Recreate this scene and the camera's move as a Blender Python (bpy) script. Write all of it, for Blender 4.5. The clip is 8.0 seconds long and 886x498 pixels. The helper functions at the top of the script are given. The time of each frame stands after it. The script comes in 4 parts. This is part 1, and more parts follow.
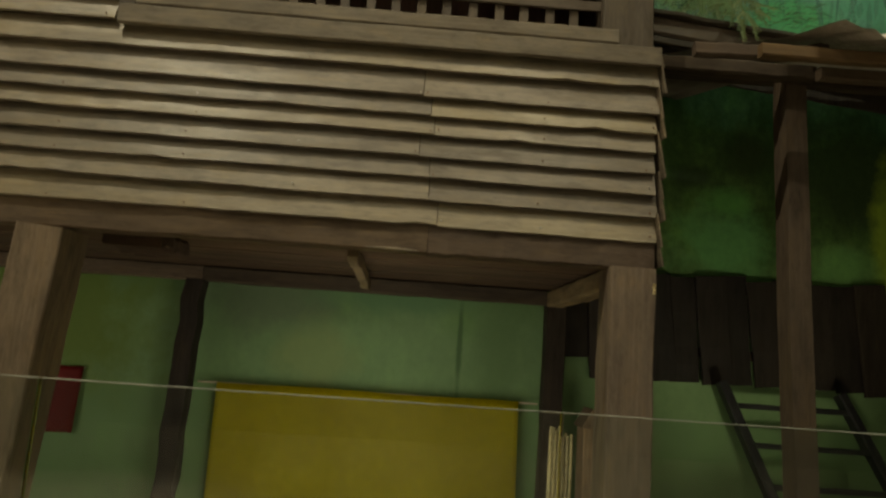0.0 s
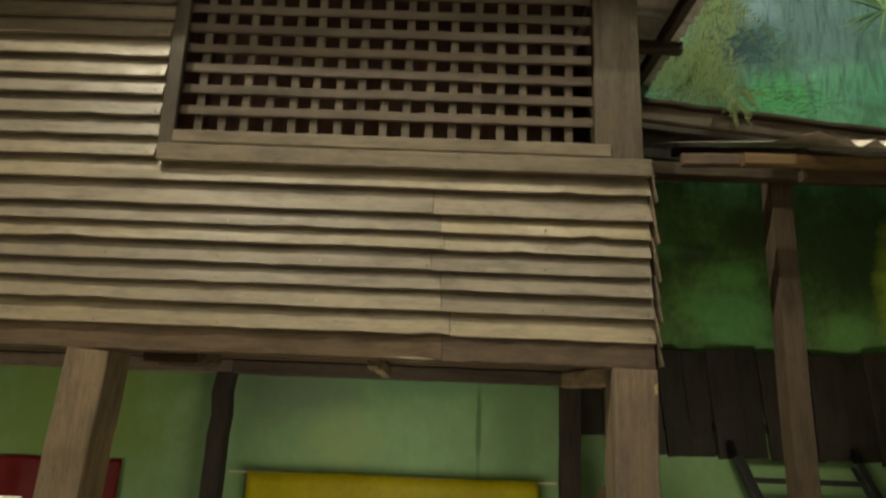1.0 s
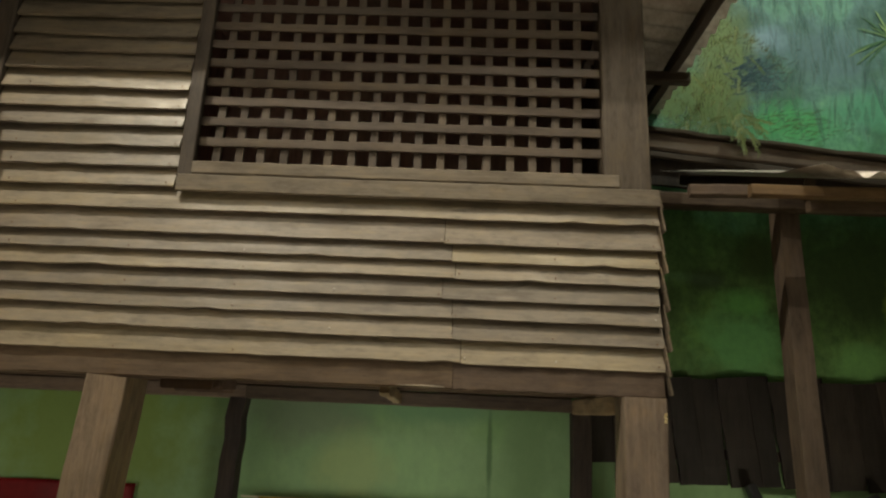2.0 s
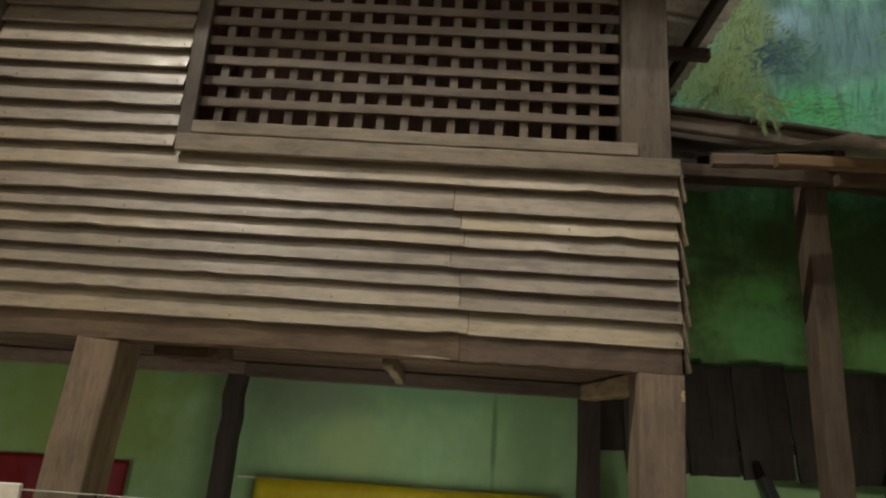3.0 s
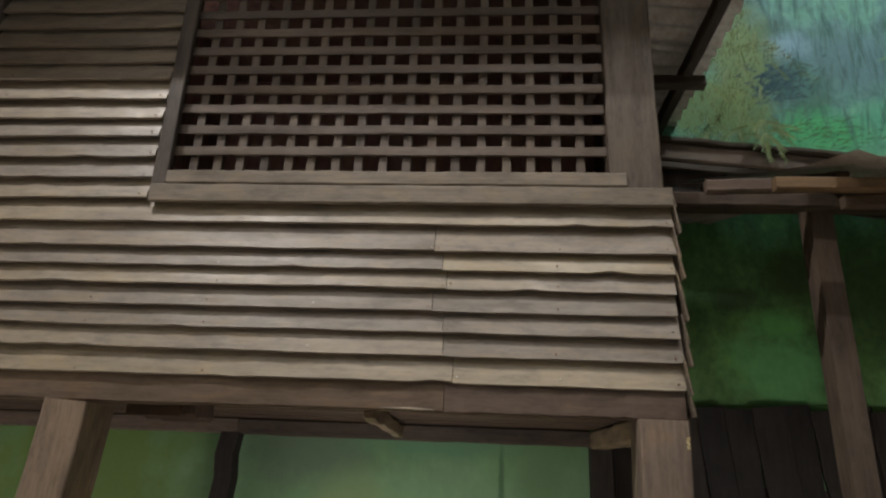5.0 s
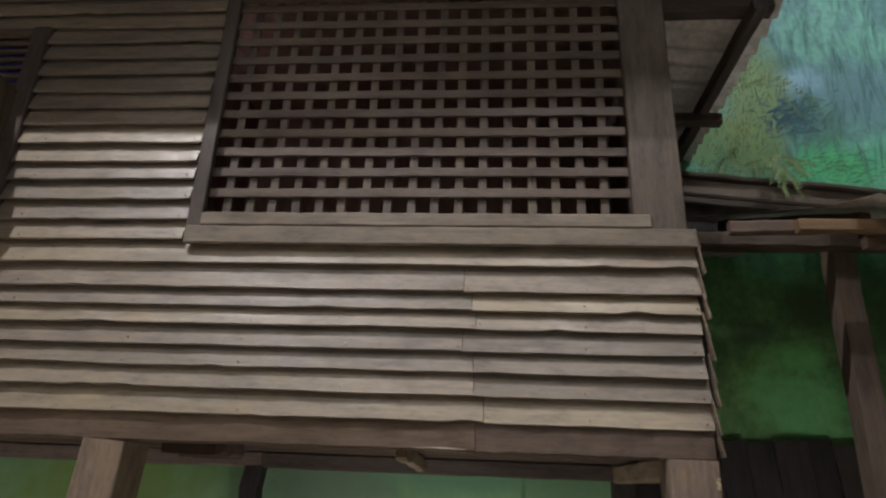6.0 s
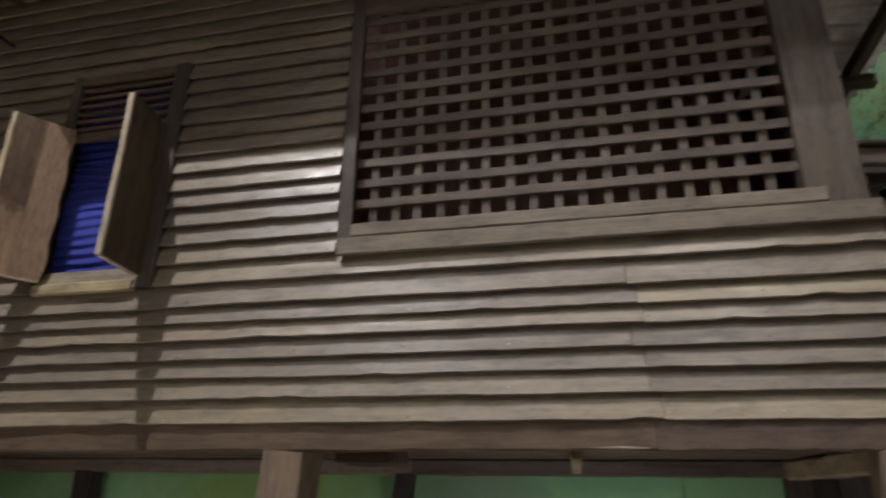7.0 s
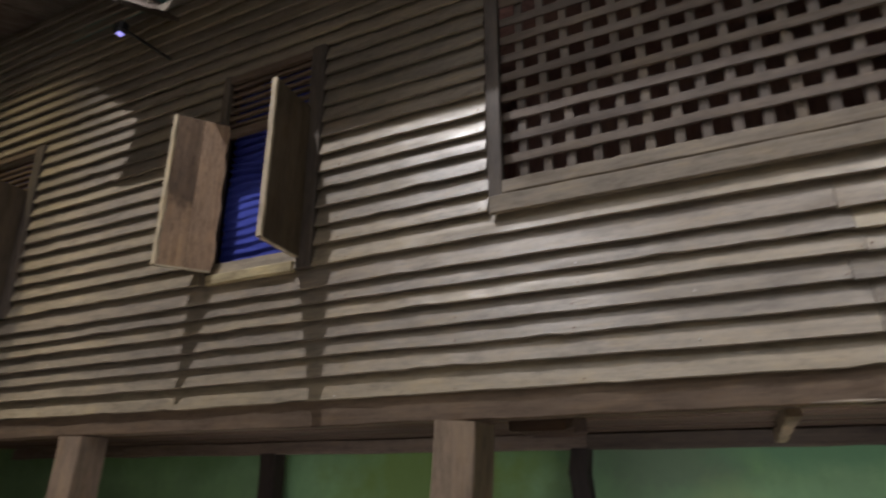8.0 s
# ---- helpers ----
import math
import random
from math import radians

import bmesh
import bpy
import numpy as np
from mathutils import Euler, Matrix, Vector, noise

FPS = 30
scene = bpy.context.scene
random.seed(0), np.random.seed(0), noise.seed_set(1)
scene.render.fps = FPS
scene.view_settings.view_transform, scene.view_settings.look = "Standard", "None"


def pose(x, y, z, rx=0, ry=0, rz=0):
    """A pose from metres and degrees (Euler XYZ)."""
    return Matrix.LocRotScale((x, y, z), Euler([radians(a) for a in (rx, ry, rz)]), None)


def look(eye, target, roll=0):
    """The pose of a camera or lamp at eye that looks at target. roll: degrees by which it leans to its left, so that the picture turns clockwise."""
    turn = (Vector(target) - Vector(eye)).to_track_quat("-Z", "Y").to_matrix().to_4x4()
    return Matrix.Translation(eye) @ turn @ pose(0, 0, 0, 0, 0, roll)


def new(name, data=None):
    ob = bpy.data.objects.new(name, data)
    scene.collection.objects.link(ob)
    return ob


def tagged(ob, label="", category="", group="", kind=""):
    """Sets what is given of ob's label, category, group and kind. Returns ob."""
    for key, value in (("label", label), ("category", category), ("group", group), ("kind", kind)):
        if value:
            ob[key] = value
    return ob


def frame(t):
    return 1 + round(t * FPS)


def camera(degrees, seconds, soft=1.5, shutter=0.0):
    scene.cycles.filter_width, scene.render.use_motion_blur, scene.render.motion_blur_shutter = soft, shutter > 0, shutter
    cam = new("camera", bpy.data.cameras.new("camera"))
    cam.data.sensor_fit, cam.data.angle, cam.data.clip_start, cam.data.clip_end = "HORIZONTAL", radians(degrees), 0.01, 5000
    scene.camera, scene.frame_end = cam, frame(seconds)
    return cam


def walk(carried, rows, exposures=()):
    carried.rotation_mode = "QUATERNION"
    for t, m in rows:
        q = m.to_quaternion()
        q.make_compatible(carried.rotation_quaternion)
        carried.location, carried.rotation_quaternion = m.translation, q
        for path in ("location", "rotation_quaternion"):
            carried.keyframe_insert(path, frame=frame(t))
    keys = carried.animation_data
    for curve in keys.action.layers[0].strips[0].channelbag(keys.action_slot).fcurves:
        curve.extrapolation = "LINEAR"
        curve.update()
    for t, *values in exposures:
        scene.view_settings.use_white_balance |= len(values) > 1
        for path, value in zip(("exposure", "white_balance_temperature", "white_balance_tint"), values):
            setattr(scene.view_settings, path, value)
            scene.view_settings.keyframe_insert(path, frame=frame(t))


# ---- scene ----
cam = camera(69.3, 8.0, 2.2, 0.5)
PATH = [
    (0, (-0.042, 0.082, 1.66), (0.013, 2.058, 1.964), 4.0),
    (0.5, (-0.035, -0.02, 1.771), (-0.014, 1.948, 2.127), 2.4),
    (1, (-0.019, -0.195, 1.918), (-0.036, 1.756, 2.354), 2.2),
    (1.5, (-0.017, -0.28, 1.967), (-0.062, 1.656, 2.465), 2.0),
    (3, (-0.034, -0.084, 1.822), (-0.103, 1.851, 2.322), 3.9),
    (3.5, (0.066, 0.055, 1.796), (-0.019, 1.999, 2.255), 3.8),
    (4, (0.113, 0.121, 1.824), (-0.004, 2.05, 2.337), 3.4),
    (4.5, (0.161, 0.111, 1.835), (0.023, 2.019, 2.417), 2.5),
    (6, (0.051, -0.025, 1.909), (-0.117, 1.842, 2.608), 2.4),
    (6.5, (-0.086, -0.051, 1.921), (-0.304, 1.805, 2.633), 1.2),
    (7, (-0.274, -0.008, 1.893), (-0.702, 1.813, 2.599), 0.8),
    (7.5, (-0.388, 0.066, 1.872), (-0.993, 1.845, 2.558), 0.7),
    (8, (-0.43, 0.213, 1.817), (-1.273, 1.897, 2.492), 0.1),
]
EXPOSURES = [(0.0, -1.14, 8700, -2), (0.5, -0.5, 8400, -3), (1.0, -0.48, 8100, 0), (1.7, -0.52, 7700, 4), (3.0, -0.56, 6950, 9), (4.7, -0.5, 6350, 12), (6.0, -0.44, 5950, 16), (8.0, -0.5, 5950, 15)]
walk(cam, [(t, look(eye, target, roll)) for t, eye, target, roll in PATH], EXPOSURES)


# ---- light ----
world = bpy.data.worlds.new("world")
scene.world = world
world.use_nodes = True
world.node_tree.nodes["Background"].inputs[0].default_value = (0.55, 0.5, 0.42, 1)
world.node_tree.nodes["Background"].inputs[1].default_value = 0.02


def lamp(name, kind, eye, target, energy, colour, size=0.1, angle=60, blend=0.5):
    data = bpy.data.lights.new(name, kind)
    data.energy, data.color = energy, colour
    if kind == "SPOT":
        data.spot_size, data.spot_blend, data.shadow_soft_size = radians(angle), blend, size
    elif kind == "AREA":
        data.size = size
    else:
        data.shadow_soft_size = size
    ob = new(name, data)
    ob.matrix_world = look(eye, target)
    return ob


WARM = (1.0, 0.945, 0.86)
lamp("spot_key", "SPOT", (-3.5, 0.25, 8.8), (-1.9, 2.8, 2.6), 2150, WARM, 0.035, 66, 0.6)
lamp("spot_key_b", "SPOT", (1.5, -0.45, 8.9), (1.0, 2.8, 2.7), 1000, WARM, 0.22, 36, 0.9)
lamp("spot_mural", "SPOT", (3.6, 1.6, 8.6), (2.9, 4.6, 4.1), 850, (0.92, 1.0, 0.95), 0.15, 55, 0.8)
lamp("hall_light", "SPOT", (-2.2, -3.2, 8.9), (-0.8, 2.8, 2.2), 620, WARM, 0.25, 24, 0.7)
# added soft fill from the hall side, lifts the lattice below the eave
lamp("hall_fill", "AREA", (3.0, -3.6, 9.0), (0.2, 2.8, 3.8), 85, WARM, 1.2)
# added: lights the unseen hall floor so it bounces up to undersides
lamp("floor_bounce_fill", "SPOT", (-2.5, 0.3, 9.4), (-2.5, 0.3, 0.0), 5200, WARM, 0.15, 30, 0.6)
# added fill without fittings, brightens the wall under house and lean-to
lamp("under_house_fill", "AREA", (-0.3, 3.0, 1.0), (-0.3, 4.6, 1.2), 16, (0.96, 0.95, 0.95), 1.0)
lamp("under_house_fill_b", "AREA", (-3.2, 3.0, 1.0), (-3.2, 4.6, 1.4), 9, (0.96, 0.95, 0.95), 1.0)
lamp("lean_to_fill", "SPOT", (2.1, 2.7, 0.5), (2.2, 4.6, 2.3), 78, (1.0, 0.97, 0.85), 0.12, 72, 0.9)
# added wash on the wall behind the viewer, for fill and glass reflections
lamp("hall_wall_fill", "SPOT", (0.5, -2.6, 9.3), (0.3, -5.0, 2.6), 2000, WARM, 0.2, 80, 0.9)
# added fill hidden beside the partition, lifts the dark behind the lattice
lamp("room_fill", "POINT", (-1.88, 3.3, 4.4), (0, 0, 0), 1.3, (1.0, 0.8, 0.76), 0.03)
lamp("spot_left", "SPOT", (-6.2, 0.6, 8.8), (-5.3, 2.8, 2.7), 1300, (1.0, 0.84, 0.5), 0.1, 24, 0.8)


# ---- materials ----
def mat_base(name, rough=0.7, metal=0.0, spec=0.3):
    m = bpy.data.materials.new(name)
    m.use_nodes = True
    nt = m.node_tree
    b = nt.nodes["Principled BSDF"]
    b.inputs["Roughness"].default_value = rough
    b.inputs["Metallic"].default_value = metal
    b.inputs["Specular IOR Level"].default_value = spec
    return m, nt, b


def node(nt, kind, **sets):
    n = nt.nodes.new(kind)
    for k, v in sets.items():
        n.inputs[k.replace("_", " ")].default_value = v
    return n


def ramp(nt, src, stops):
    r = nt.nodes.new("ShaderNodeValToRGB")
    while len(r.color_ramp.elements) < len(stops):
        r.color_ramp.elements.new(0.5)
    for e, (p, c) in zip(r.color_ramp.elements, stops):
        e.position, e.color = p, (*c, 1)
    nt.links.new(src, r.inputs[0])
    return r.outputs[0]


def mix(nt, mode, fac, a, b):
    n = nt.nodes.new("ShaderNodeMix")
    n.data_type, n.blend_type = "RGBA", mode
    for sock, val in ((n.inputs["Factor"], fac), (n.inputs["A"], a), (n.inputs["B"], b)):
        if isinstance(val, (int, float)):
            sock.default_value = val
        elif isinstance(val, tuple):
            sock.default_value = (*val, 1)
        else:
            nt.links.new(val, sock)
    return n.outputs["Result"]


def coords(nt, scale, jitter=True):
    """Object coordinates, shifted from piece to piece."""
    tc = nt.nodes.new("ShaderNodeTexCoord")
    mp = nt.nodes.new("ShaderNodeMapping")
    mp.inputs["Scale"].default_value = scale
    nt.links.new(tc.outputs["Object"], mp.inputs["Vector"])
    if jitter:
        info = nt.nodes.new("ShaderNodeObjectInfo")
        mul = nt.nodes.new("ShaderNodeVectorMath")
        mul.operation = "SCALE"
        mul.inputs[0].default_value = (37.0, 19.0, 53.0)
        nt.links.new(info.outputs["Random"], mul.inputs["Scale"])
        nt.links.new(mul.outputs[0], mp.inputs["Location"])
    return mp.outputs[0]


def noise_tex(nt, vec, scale, detail=4.0, rough=0.6):
    n = node(nt, "ShaderNodeTexNoise", Scale=scale, Detail=detail, Roughness=rough)
    nt.links.new(vec, n.inputs["Vector"])
    return n.outputs["Fac"]


def bump(nt, b, src, strength, distance=0.004):
    n = node(nt, "ShaderNodeBump", Strength=strength, Distance=distance)
    nt.links.new(src, n.inputs["Height"])
    nt.links.new(n.outputs[0], b.inputs["Normal"])


def wood(name, dark, light, axis="x", rough=0.62, spread=0.35, spec=0.35, mottle=0.55):
    """Weathered timber: long grain along axis, blotches, a tint of its own for each piece."""
    m, nt, b = mat_base(name, rough, 0, spec)
    long = {"x": (1.2, 30, 30), "y": (30, 1.2, 30), "z": (30, 30, 1.2)}[axis]
    blot = {"x": (0.8, 4, 4), "y": (4, 0.8, 4), "z": (4, 4, 0.8)}[axis]
    g = noise_tex(nt, coords(nt, long), 2.2, 6, 0.65)
    s = noise_tex(nt, coords(nt, blot), 2.6, 4, 0.6)
    col = ramp(nt, g, ((0.15, dark), (0.85, light)))
    stain = ramp(nt, s, ((0.30, (0.66, 0.64, 0.62)), (0.5, (0.97, 0.97, 0.96)), (0.72, (1.1, 1.08, 1.02))))
    col = mix(nt, "MULTIPLY", 0.85, col, stain)
    fine = noise_tex(nt, coords(nt, {"x": (9, 26, 26), "y": (26, 9, 26), "z": (26, 26, 9)}[axis]), 1.5, 5, 0.7)
    col = mix(nt, "MULTIPLY", mottle, col, ramp(nt, fine, ((0.3, (0.6, 0.57, 0.54)), (0.5, (1, 1, 1)), (0.75, (1.18, 1.15, 1.08)))))
    wear = noise_tex(nt, coords(nt, {"x": (2.2, 7, 7), "y": (7, 2.2, 7), "z": (7, 7, 2.2)}[axis]), 2.1, 6, 0.72)
    col = mix(nt, "MULTIPLY", 0.75, col, ramp(nt, wear, ((0.33, (0.62, 0.6, 0.6)), (0.45, (0.93, 0.94, 0.97)), (0.55, (1.03, 1.02, 1.0)), (0.68, (1.2, 1.13, 0.95)))))
    info = nt.nodes.new("ShaderNodeObjectInfo")
    lo, hi = 1 - spread, 1 + spread * 0.6
    tint = ramp(nt, info.outputs["Random"], ((0.0, (lo, lo, lo)), (0.45, (0.97, 0.95, 0.95)), (0.8, (hi, hi * 0.97, hi * 0.88)), (1.0, (1.0, 0.98, 0.95))))
    col = mix(nt, "MULTIPLY", 1.0, col, tint)
    nt.links.new(col, b.inputs["Base Color"])
    rg = ramp(nt, s, ((0.3, (rough + 0.18,) * 3), (0.7, (rough - 0.12,) * 3)))
    nt.links.new(rg, b.inputs["Roughness"])
    bump(nt, b, g, 0.5, 0.003)
    return m


def paint(name, stops, scale=1.6, rough=0.75, spec=0.25, blot=0.5):
    m, nt, b = mat_base(name, rough, 0, spec)
    vec = coords(nt, (1, 1, 1), False)
    n = noise_tex(nt, vec, scale, 5, 0.55)
    f = noise_tex(nt, vec, scale * 14, 4, 0.6)
    col = ramp(nt, n, stops)
    col = mix(nt, "MULTIPLY", blot, col, ramp(nt, f, ((0.3, (0.7, 0.7, 0.7)), (0.7, (1.08, 1.08, 1.08)))))
    nt.links.new(col, b.inputs["Base Color"])
    bump(nt, b, f, 0.25, 0.003)
    return m


SIDING = wood("weathered_siding", (0.196, 0.168, 0.132), (0.318, 0.278, 0.226), "x", 0.42, 0.2, 0.42)
SIDING_NEW = wood("newer_yellowish_siding", (0.25, 0.212, 0.15), (0.385, 0.335, 0.245), "x", 0.38, 0.08, 0.5)
SIDING_BROWN = wood("browner_siding", (0.188, 0.158, 0.124), (0.308, 0.266, 0.213), "x", 0.44, 0.08, 0.4)
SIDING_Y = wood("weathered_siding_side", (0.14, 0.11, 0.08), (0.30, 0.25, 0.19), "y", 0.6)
TRIM_X = wood("trim_timber", (0.172, 0.146, 0.112), (0.31, 0.27, 0.215), "x", 0.6, 0.15)
TRIM_Z = wood("upright_timber", (0.075, 0.062, 0.053), (0.134, 0.112, 0.096), "z", 0.62, 0.2)
SLAT_X = wood("lattice_slat_timber", (0.094, 0.075, 0.063), (0.182, 0.149, 0.124), "x", 0.65, 0.25)
SLAT_Z = wood("lattice_upright_timber", (0.094, 0.077, 0.065), (0.178, 0.147, 0.122), "z", 0.65, 0.25)
BEAM = wood("sill_beam_timber", (0.09, 0.065, 0.05), (0.18, 0.135, 0.105), "x", 0.65, 0.2)
BEAM_Y = wood("joist_timber", (0.13, 0.095, 0.06), (0.26, 0.19, 0.12), "y", 0.65, 0.2)
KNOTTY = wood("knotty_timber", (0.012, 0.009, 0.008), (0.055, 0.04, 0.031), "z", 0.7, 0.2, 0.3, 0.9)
SHED_POST = wood("shed_post_timber", (0.066, 0.05, 0.042), (0.13, 0.1, 0.082), "z", 0.65, 0.1)
POST = wood("post_timber", (0.175, 0.13, 0.102), (0.315, 0.25, 0.2), "z", 0.6, 0.15)
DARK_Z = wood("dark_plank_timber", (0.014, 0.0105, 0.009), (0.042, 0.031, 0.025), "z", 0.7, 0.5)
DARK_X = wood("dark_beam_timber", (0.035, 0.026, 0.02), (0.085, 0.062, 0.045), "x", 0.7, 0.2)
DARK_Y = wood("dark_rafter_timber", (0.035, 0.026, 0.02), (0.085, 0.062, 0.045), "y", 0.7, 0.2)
RAFTER = wood("yellow_lumber", (0.13, 0.082, 0.045), (0.26, 0.175, 0.095), "x", 0.6, 0.1)
ROOM = wood("room_wall_timber", (0.26, 0.17, 0.14), (0.42, 0.29, 0.24), "z", 0.7, 0.1)
SHUTTER = wood("shutter_timber", (0.20, 0.13, 0.09), (0.40, 0.29, 0.21), "z", 0.65, 0.25, 0.3, 1.0)
SHUTTER_STAINED = wood("stained_shutter_timber", (0.20, 0.13, 0.09), (0.40, 0.29, 0.21), "z", 0.65, 0.1, 0.3, 1.0)


def stain(m, z0, z1):
    """A dark water stain with a ragged edge over a band of heights."""
    nt = m.node_tree
    b = nt.nodes["Principled BSDF"]
    col = b.inputs["Base Color"].links[0].from_socket
    vec = coords(nt, (1, 1, 1), False)
    sep = nt.nodes.new("ShaderNodeSeparateXYZ")
    nt.links.new(vec, sep.inputs[0])
    add = nt.nodes.new("ShaderNodeMath")
    add.operation = "MULTIPLY_ADD"
    nt.links.new(noise_tex(nt, vec, 9.0, 4, 0.6), add.inputs[0])
    add.inputs[1].default_value = 0.35
    nt.links.new(sep.outputs["Z"], add.inputs[2])
    mr = node(nt, "ShaderNodeMapRange", From_Min=z0, From_Max=z1)
    nt.links.new(add.outputs[0], mr.inputs["Value"])
    dark = ramp(nt, mr.outputs[0], ((0.0, (1, 1, 1)), (0.18, (0.85, 0.83, 0.8)), (0.3, (0.3, 0.29, 0.28)), (0.62, (0.42, 0.4, 0.38)), (1.0, (0.55, 0.53, 0.5))))
    nt.links.new(mix(nt, "MULTIPLY", 1.0, col, dark), b.inputs["Base Color"])


stain(SHUTTER_STAINED, 3.3, 4.1)
# darker copy of SHUTTER: shade of the face turned from the lamp
SHUTTER_SHADED = wood("shutter_timber_shaded", (0.08, 0.062, 0.045), (0.14, 0.11, 0.08), "z", 0.65, 0.12)
SHUTTER_EDGE = wood("shutter_edge_timber", (0.45, 0.38, 0.27), (0.68, 0.6, 0.45), "z", 0.65, 0.1)
SILL_PALE = wood("pale_sill_timber", (0.40, 0.33, 0.19), (0.62, 0.54, 0.34), "x", 0.65, 0.1)
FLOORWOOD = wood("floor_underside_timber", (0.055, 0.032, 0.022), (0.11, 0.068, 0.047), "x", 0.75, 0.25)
BLUE = paint("blue_cloth", ((0.25, (0.034, 0.045, 0.27)), (0.7, (0.055, 0.075, 0.40))), 2.5, 0.8, 0.2)
YELLOW = paint("yellow_cloth", ((0.25, (0.46, 0.36, 0.012)), (0.7, (0.68, 0.56, 0.03))), 1.4, 0.5)
RED = paint("red_cloth", ((0.25, (0.20, 0.01, 0.012)), (0.7, (0.30, 0.018, 0.02))), 1.4, 0.5)
PALE = paint("pale_card", ((0.25, (0.4, 0.33, 0.24)), (0.7, (0.6, 0.52, 0.4))), 3, 0.7)
WHITE = paint("white_panel", ((0.25, (0.75, 0.72, 0.62)), (0.7, (0.85, 0.82, 0.74))), 2, 0.5)
PLASTER = paint("dim_hall_wall", ((0.25, (0.46, 0.43, 0.39)), (0.7, (0.58, 0.55, 0.5))), 0.8, 0.85)
HALL_FLOOR = paint("hall_floor_screed", ((0.25, (0.46, 0.41, 0.34)), (0.7, (0.58, 0.52, 0.44))), 0.8, 0.6)
BLACK = paint("black_metal", ((0.3, (0.012, 0.012, 0.013)), (0.7, (0.03, 0.03, 0.032))), 5, 0.45)


def zinc_material():
    m, nt, b = mat_base("weathered_zinc", 0.42, 0.2, 0.4)
    vec = coords(nt, (1, 1, 1))
    n = noise_tex(nt, vec, 3.0, 5)
    f = noise_tex(nt, vec, 30, 4)
    col = ramp(nt, n, ((0.3, (0.46, 0.41, 0.36)), (0.52, (0.66, 0.62, 0.57)), (0.7, (0.76, 0.73, 0.69))))
    col = mix(nt, "MULTIPLY", 0.6, col, ramp(nt, f, ((0.35, (0.65, 0.6, 0.55)), (0.6, (1, 1, 1)))))
    nt.links.new(col, b.inputs["Base Color"])
    bump(nt, b, f, 0.2, 0.002)
    return m


